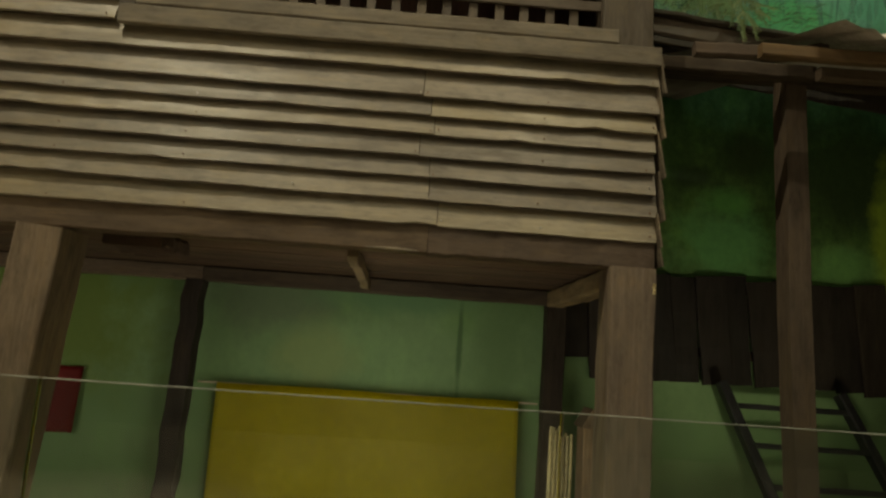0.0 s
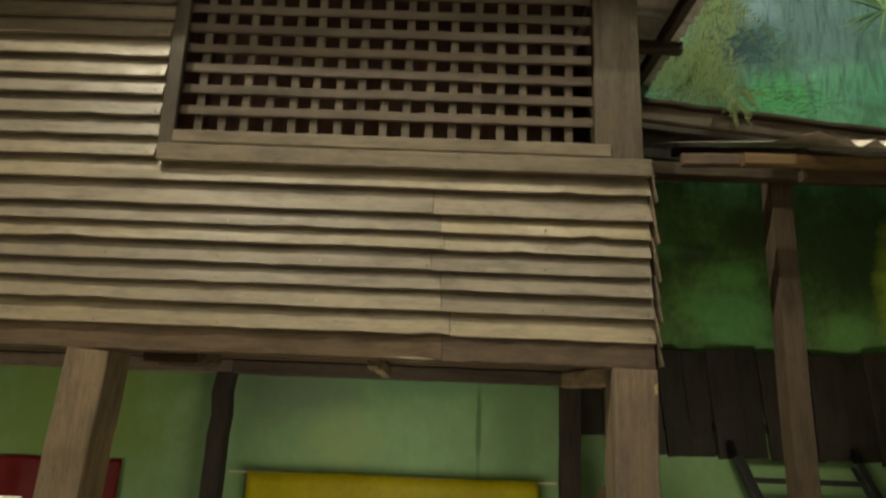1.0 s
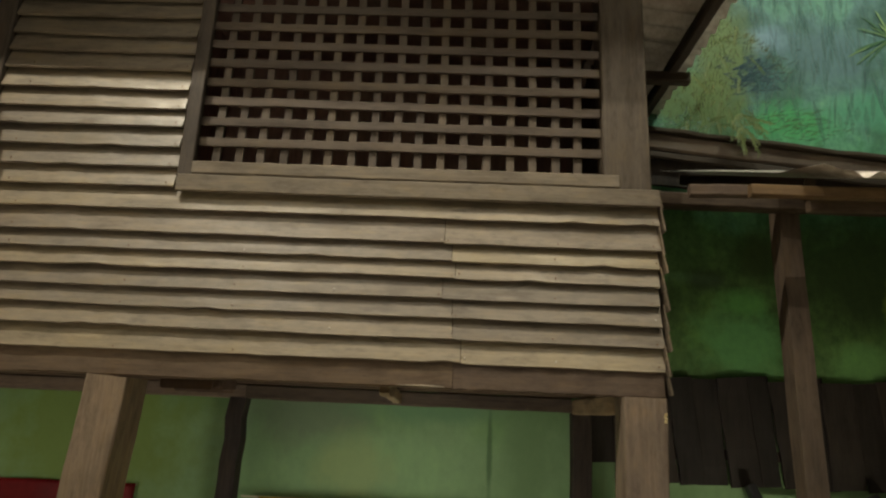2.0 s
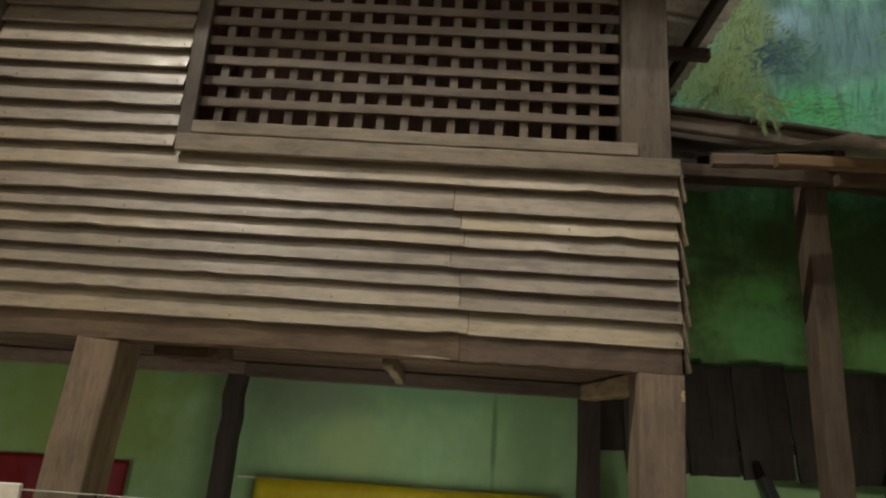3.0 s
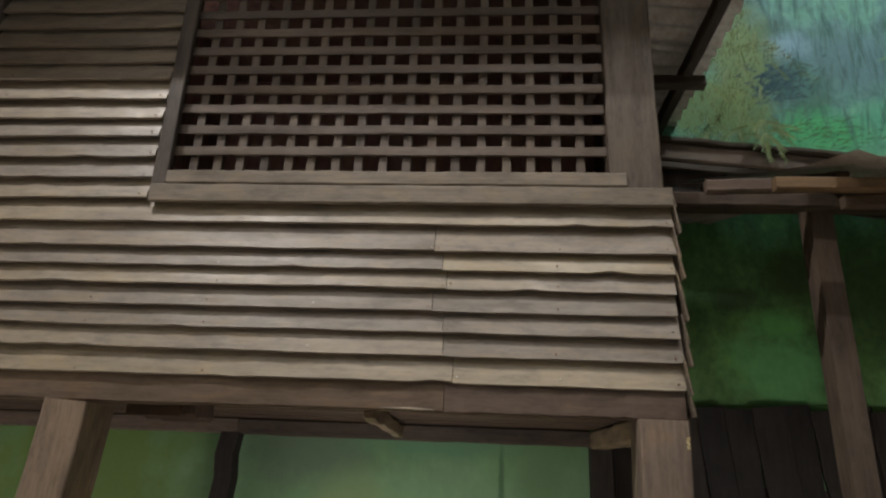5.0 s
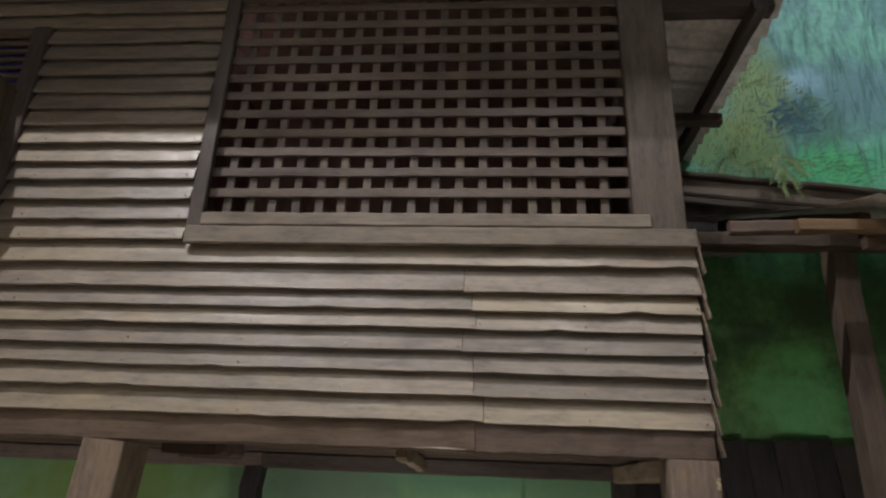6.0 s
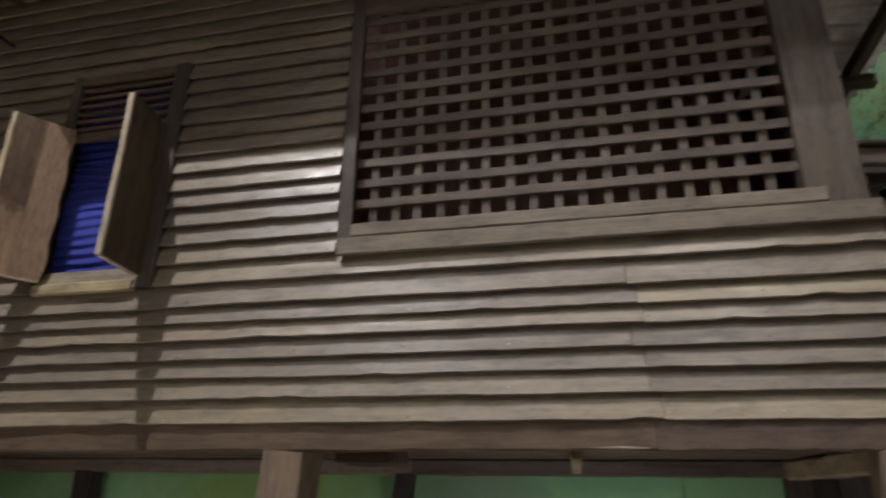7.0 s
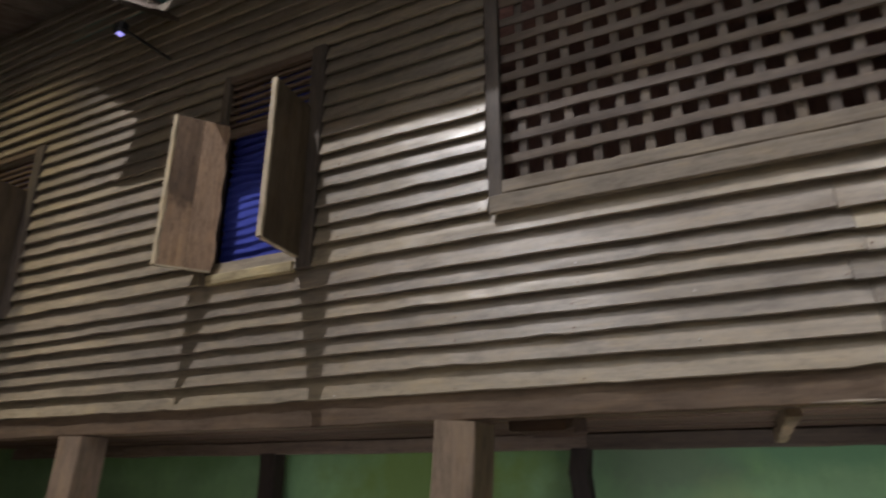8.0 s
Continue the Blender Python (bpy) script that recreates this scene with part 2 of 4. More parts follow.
def mural_material():
    """A jungle painted on the wall: plain green below, dark leaves with the lean-to's shade in their colour, then teal
    haze with lighter bushes.
    """
    m, nt, b = mat_base("painted_jungle", 0.7, 0, 0.3)
    vec = coords(nt, (1, 1, 1), False)
    sep = nt.nodes.new("ShaderNodeSeparateXYZ")
    nt.links.new(vec, sep.inputs[0])
    wob = noise_tex(nt, vec, 1.7, 5, 0.6)
    add = nt.nodes.new("ShaderNodeMath")
    add.operation = "MULTIPLY_ADD"
    nt.links.new(wob, add.inputs[0])
    add.inputs[1].default_value = 0.9
    nt.links.new(sep.outputs["Z"], add.inputs[2])
    mr = node(nt, "ShaderNodeMapRange", From_Min=0.5, From_Max=6.5)
    nt.links.new(add.outputs[0], mr.inputs["Value"])
    # the dark middle stops also hold the shade below the lean-to roof
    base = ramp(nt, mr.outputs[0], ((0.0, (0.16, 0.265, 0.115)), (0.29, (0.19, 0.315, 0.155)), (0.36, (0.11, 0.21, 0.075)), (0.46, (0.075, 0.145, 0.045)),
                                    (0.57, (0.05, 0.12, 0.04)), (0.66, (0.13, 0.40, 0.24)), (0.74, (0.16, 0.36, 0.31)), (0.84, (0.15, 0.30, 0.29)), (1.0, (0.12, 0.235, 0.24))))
    low = node(nt, "ShaderNodeMapRange", From_Min=2.0, From_Max=2.5, To_Min=0.22, To_Max=1.0)
    nt.links.new(sep.outputs["Z"], low.inputs["Value"])

    def above(k):
        n = nt.nodes.new("ShaderNodeMath")
        n.operation = "MULTIPLY"
        nt.links.new(low.outputs[0], n.inputs[0])
        n.inputs[1].default_value = k
        return n.outputs[0]

    blobs = noise_tex(nt, vec, 2.3, 3, 0.5)
    lit = ramp(nt, blobs, ((0.38, (0.55, 0.6, 0.5)), (0.52, (1, 1, 1)), (0.66, (1.35, 1.5, 1.2))))
    col = mix(nt, "MULTIPLY", above(0.9), base, lit)
    strokes = noise_tex(nt, coords(nt, (7, 1, 2.2), False), 2.2, 5, 0.65)
    col = mix(nt, "MULTIPLY", above(0.5), col, ramp(nt, strokes, ((0.35, (0.6, 0.68, 0.62)), (0.55, (1, 1, 1)), (0.75, (1.25, 1.2, 1.1)))))
    dabs = noise_tex(nt, coords(nt, (13, 1, 11), False), 1.6, 4, 0.7)
    col = mix(nt, "MULTIPLY", above(0.4), col, ramp(nt, dabs, ((0.35, (0.62, 0.7, 0.66)), (0.52, (1, 1, 1)), (0.7, (1.3, 1.28, 1.1)))))
    # painted patches: middle x and z, half width, half height, colour
    edge = noise_tex(nt, vec, 5.0, 4, 0.65)
    for cx, cz, rx, rz, tone in ((2.62, 4.36, 0.42, 0.2, (0.10, 0.50, 0.20)), (2.5, 5.12, 0.24, 0.15, (0.27, 0.43, 0.54)), (2.34, 4.82, 0.27, 0.22, (0.055, 0.115, 0.14)), (1.72, 4.3, 0.26, 0.13, (0.11, 0.34, 0.22)),
                                 (1.9, 4.5, 0.45, 0.35, (0.15, 0.24, 0.08)), (2.12, 5.0, 0.3, 0.55, (0.2, 0.29, 0.11)), (3.4, 4.5, 0.5, 0.2, (0.12, 0.42, 0.26)), (3.0, 5.0, 0.35, 0.35, (0.15, 0.27, 0.30)),
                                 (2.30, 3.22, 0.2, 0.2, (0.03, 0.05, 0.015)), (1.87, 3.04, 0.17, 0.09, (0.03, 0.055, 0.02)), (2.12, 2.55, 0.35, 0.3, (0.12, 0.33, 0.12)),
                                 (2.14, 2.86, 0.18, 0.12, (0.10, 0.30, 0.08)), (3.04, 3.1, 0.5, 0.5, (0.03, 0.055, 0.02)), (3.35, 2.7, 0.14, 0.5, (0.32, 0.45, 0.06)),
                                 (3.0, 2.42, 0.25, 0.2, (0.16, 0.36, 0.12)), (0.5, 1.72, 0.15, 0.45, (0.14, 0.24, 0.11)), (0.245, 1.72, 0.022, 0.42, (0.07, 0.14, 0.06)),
                                 # first three: shade below the house floor and a light pool, as colour
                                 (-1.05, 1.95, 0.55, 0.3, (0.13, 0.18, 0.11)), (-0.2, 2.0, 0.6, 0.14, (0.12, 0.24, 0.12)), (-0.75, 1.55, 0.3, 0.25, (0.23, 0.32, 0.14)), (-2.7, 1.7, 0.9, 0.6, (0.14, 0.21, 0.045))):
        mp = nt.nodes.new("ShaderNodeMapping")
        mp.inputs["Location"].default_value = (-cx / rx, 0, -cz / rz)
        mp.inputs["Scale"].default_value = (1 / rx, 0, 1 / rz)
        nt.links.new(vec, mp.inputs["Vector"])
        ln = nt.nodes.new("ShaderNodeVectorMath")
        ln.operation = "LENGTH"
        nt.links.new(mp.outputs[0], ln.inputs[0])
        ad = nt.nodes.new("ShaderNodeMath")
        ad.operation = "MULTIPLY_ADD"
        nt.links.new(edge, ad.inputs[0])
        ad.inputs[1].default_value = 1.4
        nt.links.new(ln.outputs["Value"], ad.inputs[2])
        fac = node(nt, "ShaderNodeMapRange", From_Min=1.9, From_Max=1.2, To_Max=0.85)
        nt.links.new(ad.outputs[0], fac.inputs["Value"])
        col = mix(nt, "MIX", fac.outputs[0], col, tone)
    col = mix(nt, "MULTIPLY", above(0.28), col, ramp(nt, dabs, ((0.35, (0.6, 0.66, 0.62)), (0.52, (1, 1, 1)), (0.7, (1.35, 1.3, 1.1)))))
    nt.links.new(col, b.inputs["Base Color"])
    bump(nt, b, strokes, 0.15, 0.003)
    return m


def glass_material():
    m, nt, b = mat_base("clear_glass", 0.02, 0, 0.5)
    b.inputs["Transmission Weight"].default_value = 1.0
    b.inputs["IOR"].default_value = 1.45
    b.inputs["Base Color"].default_value = (0.9, 0.97, 0.93, 1)
    return m


def leaf_material(name, a, c):
    m, nt, b = mat_base(name, 0.55, 0, 0.3)
    geo = nt.nodes.new("ShaderNodeObjectInfo")
    nt.links.new(ramp(nt, geo.outputs["Random"], ((0.0, a), (1.0, c))), b.inputs["Base Color"])
    return m


def glow_material(name, colour, strength):
    m, nt, b = mat_base(name, 0.3)
    b.inputs["Base Color"].default_value = (*colour, 1)
    b.inputs["Emission Color"].default_value = (*colour, 1)
    b.inputs["Emission Strength"].default_value = strength
    return m


def dab_material(name, a, c, thin=0.4):
    """Thin brush dabs in one mesh, each a shade of its own; the wall shows through them."""
    m, nt, b = mat_base(name, 0.7, 0, 0.25)
    b.inputs["Alpha"].default_value = thin
    geo = nt.nodes.new("ShaderNodeNewGeometry")
    nt.links.new(ramp(nt, geo.outputs["Random Per Island"], ((0.0, a), (1.0, c))), b.inputs["Base Color"])
    return m


ZINC = zinc_material()
# much darker than ZINC, with blotches
DARK_ZINC = paint("dark_zinc", ((0.25, (0.10, 0.075, 0.06)), (0.7, (0.2, 0.165, 0.14))), 4, 0.7)
MURAL = mural_material()
GLASS = glass_material()
LEAF = leaf_material("yellow_green_leaf", (0.11, 0.17, 0.055), (0.24, 0.29, 0.10))
LENS = glow_material("violet_lamp_lens", (0.45, 0.4, 1.0), 1.3)


# ---- building blocks ----
def mesh_from(bm, name):
    me = bpy.data.meshes.new(name)
    bm.to_mesh(me)
    bm.free()
    return me


def part(name, bm, material, parent=None, label="", at=None):
    me = mesh_from(bm, name)
    me.materials.append(material)
    ob = new(name, me)
    if at is not None:
        ob.location = at
    if parent is not None:
        ob.parent = parent
        ob.matrix_parent_inverse = Matrix.Translation(-parent.location)
    if label:
        ob["label"] = label
    return ob


def thing(name, label, category, at=(0, 0, 0), group="", kind=""):
    ob = new(name)
    ob.location = at
    ob.empty_display_size = 0.1
    return tagged(ob, label, category, group, kind)


def box(bm, lo, hi, bevel=0.0):
    m = Matrix.Translation([(a + b) / 2 for a, b in zip(lo, hi)]) @ Matrix.Diagonal([*(b - a for a, b in zip(lo, hi)), 1])
    made = bmesh.ops.create_cube(bm, size=1, matrix=m)
    if bevel:
        edges = {e for v in made["verts"] for e in v.link_edges}
        bmesh.ops.bevel(bm, geom=list(edges), offset=bevel, segments=1, affect="EDGES")
    return bm


def boxed(lo, hi, bevel=0.004):
    return box(bmesh.new(), lo, hi, bevel)


def rough_bar(p, q, w, h, steps=10, wobble=0.003, seed=0, bevel=0.15):
    """A hand-sawn bar from p to q, w across and h high, with chamfered, slightly uneven edges."""
    rnd = random.Random(seed)
    p, q = Vector(p), Vector(q)
    d = (q - p).normalized()
    up = Vector((0, 0, 1)) if abs(d.z) < 0.8 else Vector((0, -1, 0))
    side = d.cross(up).normalized()
    up = side.cross(d).normalized()
    c = min(w, h) * bevel
    ring = [(-w / 2 + c, -h / 2), (w / 2 - c, -h / 2), (w / 2, -h / 2 + c), (w / 2, h / 2 - c),
            (w / 2 - c, h / 2), (-w / 2 + c, h / 2), (-w / 2, h / 2 - c), (-w / 2, -h / 2 + c)]
    bm = bmesh.new()
    rows = []
    for i in range(steps + 1):
        o = p.lerp(q, i / steps)
        ox, oy = rnd.uniform(-wobble, wobble), rnd.uniform(-wobble, wobble)
        rows.append([bm.verts.new(o + side * (a + ox + rnd.uniform(-wobble, wobble) * 0.4) + up * (b + oy + rnd.uniform(-wobble, wobble) * 0.4)) for a, b in ring])
    for r0, r1 in zip(rows, rows[1:]):
        for k in range(8):
            bm.faces.new((r0[k], r0[(k + 1) % 8], r1[(k + 1) % 8], r1[k]))
    bm.faces.new(rows[0][::-1])
    bm.faces.new(rows[-1])
    bmesh.ops.recalc_face_normals(bm, faces=bm.faces)
    return bm


def siding(length, height, butt, lean, seed, step=0.085):
    """One lapped board along x from 0: its lower outer edge on y = 0, its top leaning back by lean."""
    rnd = random.Random(seed)
    n = max(2, int(length / step))
    bm = bmesh.new()
    rows = []
    drift = 0.0
    for i in range(n + 1):
        x = length * i / n
        drift = drift * 0.8 + rnd.uniform(-0.002, 0.002)
        low = drift + (rnd.uniform(-0.003, 0.009) if rnd.random() < 0.12 else 0)
        out = rnd.uniform(-0.0015, 0.0015)
        pts = [(0.001 + out, low + 0.003), (0.004 + out, low), (butt, low), (butt + lean, height), (lean + 0.004, height)]
        rows.append([bm.verts.new((x, a, b)) for a, b in pts])
    for r0, r1 in zip(rows, rows[1:]):
        for k in range(5):
            bm.faces.new((r0[k], r0[(k + 1) % 5], r1[(k + 1) % 5], r1[k]))
    bm.faces.new(rows[0])
    bm.faces.new(rows[-1][::-1])
    bmesh.ops.recalc_face_normals(bm, faces=bm.faces)
    return bm


def corrugated(width, length, pitch=0.076, depth=0.018, thick=0.0015, sub=8):
    """A corrugated sheet: waves across x, ridges along y, from the origin."""
    bm = bmesh.new()
    n = int(width / pitch * sub)
    grid = []
    for i in range(n + 1):
        x = width * i / n
        z = depth / 2 * math.sin(2 * math.pi * x / pitch)
        grid.append([bm.verts.new((x, length * j / 6, z + o)) for o in (0, thick) for j in range(7)])
    for a, b in zip(grid, grid[1:]):
        for j in range(6):
            bm.faces.new((a[j], a[j + 1], b[j + 1], b[j]))
            bm.faces.new((a[7 + j], b[7 + j], b[8 + j], a[8 + j]))
        bm.faces.new((a[0], b[0], b[7], a[7]))
        bm.faces.new((a[6], a[13], b[13], b[6]))
    bmesh.ops.recalc_face_normals(bm, faces=bm.faces)
    for fc in bm.faces:
        fc.smooth = True
    return bm


# ---- the hall round it ----
def structure(name, lo, hi, material, label):
    ob = part(name, boxed(lo, hi, 0), material, None, label)
    return tagged(ob, label, name.split("_")[0], kind="structure")


structure("floor", (-9, -5, 0.2), (7, 5.2, 0.3), HALL_FLOOR, "dull brown screed floor of a museum hall")
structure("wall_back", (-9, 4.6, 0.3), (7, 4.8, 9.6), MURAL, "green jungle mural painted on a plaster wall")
structure("wall_front_hall", (-9, -5.2, 0.3), (7, -5, 9.6), PLASTER, "plain dim plaster wall behind the viewer")
structure("wall_west", (-9.2, -5.2, 0.3), (-9, 4.8, 9.6), PLASTER, "plain dim plaster wall of the hall")
structure("wall_east", (7, -5.2, 0.3), (7.2, 4.8, 9.6), MURAL, "green painted wall of the hall")
structure("ceiling", (-9.2, -5.2, 9.6), (7.2, 4.8, 9.8), PLASTER, "plain dark ceiling of the hall")

# ---- the house: walls ----
FACE = 2.8
LEFT_END, RIGHT_END = -7.4, 0.962
WIN = (-3.27, -2.615, 2.93, 4.25)
WIN_B = (-5.95, -5.295, 2.93, 4.22)
ROOF_Z = 4.75


def backing():
    """Sheathing behind the siding, with the lattice and the two windows cut through."""
    bm = bmesh.new()
    y0, y1 = FACE + 0.044, FACE + 0.058
    spans = [(LEFT_END, WIN_B[0], 2.1, 5.65), (WIN_B[1], WIN[0], 2.1, 4.8), (WIN[1], -1.42, 2.1, 4.8), (0.69, RIGHT_END - 0.03, 2.1, 4.8)]
    for a, b, lo, hi in spans:
        box(bm, (a, y0, lo), (b, y1, hi))
    box(bm, (WIN_B[0], y0, 2.1), (WIN_B[1], y1, WIN_B[2]))
    box(bm, (WIN_B[0], y0, WIN_B[3]), (WIN_B[1], y1, 5.65))
    box(bm, (WIN_B[1], y0, 4.8), (0.9, y1, 5.22))
    box(bm, (WIN[0], y0, 2.1), (WIN[1], y1, WIN[2]))
    box(bm, (WIN[0], y0, WIN[3]), (WIN[1], y1, 4.8))
    box(bm, (-1.42, y0, 2.1), (0.69, y1, 3.08))
    box(bm, (-1.42, y0, 4.5), (0.69, y1, 4.8))
    return bm


wall_front = part("wall_front", backing(), DARK_X)
tagged(wall_front, "weathered grey-brown lapped board wall of a stilt house", "wall", kind="structure")
BUTT, LEAN = 0.018, 0.035
LOW = [2.177, 2.291, 2.391, 2.485, 2.585, 2.673, 2.762, 2.879]
JOINTS = [0.0, -0.045, -0.05, -0.10, -0.04, -0.06, -0.10, None]
count = [0]


def board(x0, x1, z0, z1, wall=None, material=None):
    count[0] += 1
    rnd = random.Random(900 + count[0])
    ob = part("siding_board", siding(x1 - x0, z1 - z0 + 0.022, BUTT, LEAN, count[0]), material or SIDING, wall or wall_front,
              at=(x0, FACE + rnd.uniform(-0.002, 0.002), z0))
    return ob


tops = LOW[1:] + [2.99]
RIGHT_WOOD = [SIDING_NEW, SIDING_BROWN, SIDING_BROWN, SIDING, SIDING, SIDING_NEW, SIDING_BROWN, None]
for z0, z1, joint, right_wood in zip(LOW, tops, JOINTS, RIGHT_WOOD):
    if joint is None:
        board(LEFT_END, RIGHT_END, z0 + 0.006, z1)
    else:
        board(LEFT_END, joint - 0.0016, z0, z1)
        board(joint + 0.0016, RIGHT_END + random.Random(int(z0 * 1000)).uniform(-0.012, 0.006), z0 - 0.004, z1, None, right_wood)
UP = [3.006, 3.113, 3.222, 3.334, 3.439, 3.55, 3.662, 3.768, 3.872, 3.985, 4.09, 4.195, 4.30, 4.405, 4.51, 4.615]
for z0, z1 in zip(UP, UP[1:] + [4.72]):
    runs = [(LEFT_END, -1.487)]
    for a, b, lo, hi in ((WIN[0] - 0.05, WIN[1] + 0.1, 2.95, 4.27), (WIN_B[0] - 0.05, WIN_B[1] + 0.1, 2.95, 4.24)):
        if lo < z0 + 0.06 < hi:
            runs = [r for run in runs for r in ((run[0], a), (b, run[1])) if run[0] < a < run[1]] + [run for run in runs if not run[0] < a < run[1]]
    for a, b in runs:
        board(a, b + random.Random(int(z0 * 999)).uniform(-0.012, 0.0), z0, z1)
for k in range(5):
    board(-4.295, 0.9, 4.72 + 0.105 * k, 4.72 + 0.105 * (k + 1))
for k in range(9):
    z0 = 4.72 + 0.105 * k
    board(LEFT_END, min(-4.3, -4.15 - (z0 + 0.02 - 5.13) * 1.33), z0, z0 + 0.105)

# cap board and corner trim round the lattice
part("cap_board", rough_bar((-1.475, FACE - 0.004, 3.028), (RIGHT_END, FACE - 0.004, 3.028), 0.03, 0.088, 24, 0.0015, 3), TRIM_X, wall_front)
part("trim_board", rough_bar((-1.445, FACE + 0.004, 3.04), (-1.447, FACE + 0.004, 4.6), 0.075, 0.03, 12, 0.001, 4), TRIM_Z, wall_front)

# nail heads at the butt joints and along the boards
NAIL = paint("rusty_nail", ((0.3, (0.09, 0.04, 0.02)), (0.7, (0.2, 0.1, 0.05))), 40, 0.5)
NAIL_NEW = paint("bright_nail", ((0.3, (0.5, 0.47, 0.42)), (0.7, (0.7, 0.67, 0.6))), 40, 0.35)
head_mesh = bmesh.new()
bmesh.ops.create_cone(head_mesh, cap_ends=True, segments=8, radius1=0.0042, radius2=0.0034, depth=0.004, matrix=pose(0, 0, 0, 90, 0, 0))
nail_data = mesh_from(head_mesh, "nail")
nail_data.materials.append(NAIL)
nail_data_new = nail_data.copy()
nail_data_new.materials[0] = NAIL_NEW
rnd_nail = random.Random(77)


def nail(x, z, data):
    ob = new("nail", data)
    ob.location = (x, FACE + 0.004, z)
    ob.parent = wall_front


for z0, joint in zip(LOW, JOINTS):
    for x in ([joint - 0.018, joint + 0.018] if joint is not None else []) + [0.93, 0.45, -0.62, -1.1, -1.66, -2.3, -3.6, -4.6]:
        if rnd_nail.random() < 0.7:
            nail(x + rnd_nail.uniform(-0.02, 0.02) * (abs(x) > 0.2), z0 + rnd_nail.uniform(0.012, 0.03), nail_data_new if rnd_nail.random() < 0.12 else nail_data)
nail(-0.115, 2.776, nail_data_new)
for z0 in UP[:7]:
    for x in (-1.53, -2.36):
        nail(x + rnd_nail.uniform(-0.012, 0.012), z0 + rnd_nail.uniform(0.015, 0.03), nail_data)

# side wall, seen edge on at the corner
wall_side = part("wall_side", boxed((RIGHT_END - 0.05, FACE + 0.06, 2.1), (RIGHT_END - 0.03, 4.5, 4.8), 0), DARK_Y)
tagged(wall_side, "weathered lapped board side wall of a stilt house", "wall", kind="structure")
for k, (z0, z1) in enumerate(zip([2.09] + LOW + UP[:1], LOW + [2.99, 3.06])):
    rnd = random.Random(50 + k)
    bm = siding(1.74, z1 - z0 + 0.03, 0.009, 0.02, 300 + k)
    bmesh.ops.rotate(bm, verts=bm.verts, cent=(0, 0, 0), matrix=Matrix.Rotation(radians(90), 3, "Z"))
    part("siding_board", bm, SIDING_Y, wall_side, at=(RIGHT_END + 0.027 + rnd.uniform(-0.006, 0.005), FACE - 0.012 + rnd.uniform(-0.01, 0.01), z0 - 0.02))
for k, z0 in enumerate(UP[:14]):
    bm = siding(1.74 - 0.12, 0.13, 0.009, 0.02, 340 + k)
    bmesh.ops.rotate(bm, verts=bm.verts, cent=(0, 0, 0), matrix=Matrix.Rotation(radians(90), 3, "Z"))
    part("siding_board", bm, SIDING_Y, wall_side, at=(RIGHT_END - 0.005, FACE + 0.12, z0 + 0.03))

# ---- frame of the house ----
for k, (x0, x1, off) in enumerate(((LEFT_END, -3.1, 0.002), (-3.097, -0.035, 0.0), (-0.032, RIGHT_END - 0.004, -0.004))):
    beam = part("sill_beam", rough_bar((x0, FACE + 0.074 + off, 2.12), (x1, FACE + 0.074 + off, 2.124), 0.11, 0.132, 24, 0.003, 7 + k, 0.06), BEAM)
    tagged(beam, "dark brown sill beam under a board wall", "beam", kind="structure")

    if k == 1:
        for cx, cz, w, h, seed in ((-0.17, 2.066, 0.26, 0.016, 1),):
            bm = bmesh.new()
            rnd = random.Random(seed)
            ring = [bm.verts.new((cx + w / 2 * math.cos(a) * rnd.uniform(0.7, 1.1), FACE + 0.0135 + rnd.uniform(-0.002, 0.001), cz + h / 2 * math.sin(a) * rnd.uniform(0.6, 1.1))) for a in [2 * math.pi * q / 12 for q in range(12)]]
            top = bm.verts.new((cx, FACE + 0.010, cz))
            rim = [bm.verts.new(v.co + Vector((0, 0.012, 0))) for v in ring]
            for q in range(12):
                bm.faces.new((ring[q], ring[(q + 1) % 12], top))
                bm.faces.new((rim[q], rim[(q + 1) % 12], ring[(q + 1) % 12], ring[q]))
            bmesh.ops.recalc_face_normals(bm, faces=bm.faces)
            part("torn_fibre", bm, SIDING_BROWN, beam, "pale torn wood")


def timber_post(name, x, y, w, d, z0, z1, lean, material, label, seed, wobble=0.003):
    bm = rough_bar((x + lean, y, z0), (x, y, z1), w, d, 12, wobble, seed, 0.03)
    return tagged(part(name, bm, material), label, "post", "posts under the house")


LAB = "brown square timber post carrying the house floor"
timber_post("house_post", -1.652, 2.88, 0.198, 0.22, 0.3, 2.052, -0.12, POST, LAB, 11)
corner_stilt = timber_post("house_post", 0.855, 2.865, 0.195, 0.19, 0.3, 2.056, -0.015, POST, LAB, 12)
timber_post("house_post", -4.2, 2.865, 0.2, 0.19, 0.3, 2.052, -0.03, POST, LAB, 13)
timber_post("house_post", -6.8, 2.865, 0.2, 0.19, 0.3, 2.052, 0.0, POST, LAB, 14)
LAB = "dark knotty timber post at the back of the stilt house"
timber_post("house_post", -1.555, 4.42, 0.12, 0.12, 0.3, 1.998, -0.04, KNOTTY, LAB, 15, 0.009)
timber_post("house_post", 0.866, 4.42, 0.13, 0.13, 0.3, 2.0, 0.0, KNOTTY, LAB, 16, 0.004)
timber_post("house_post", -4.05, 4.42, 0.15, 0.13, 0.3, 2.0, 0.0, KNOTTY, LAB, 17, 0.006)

part("chipped_corner", rough_bar((0.942, 2.773, 1.945), (0.943, 2.772, 1.99), 0.014, 0.012, 5, 0.004, 19), SILL_PALE, corner_stilt, "pale splintered corner")


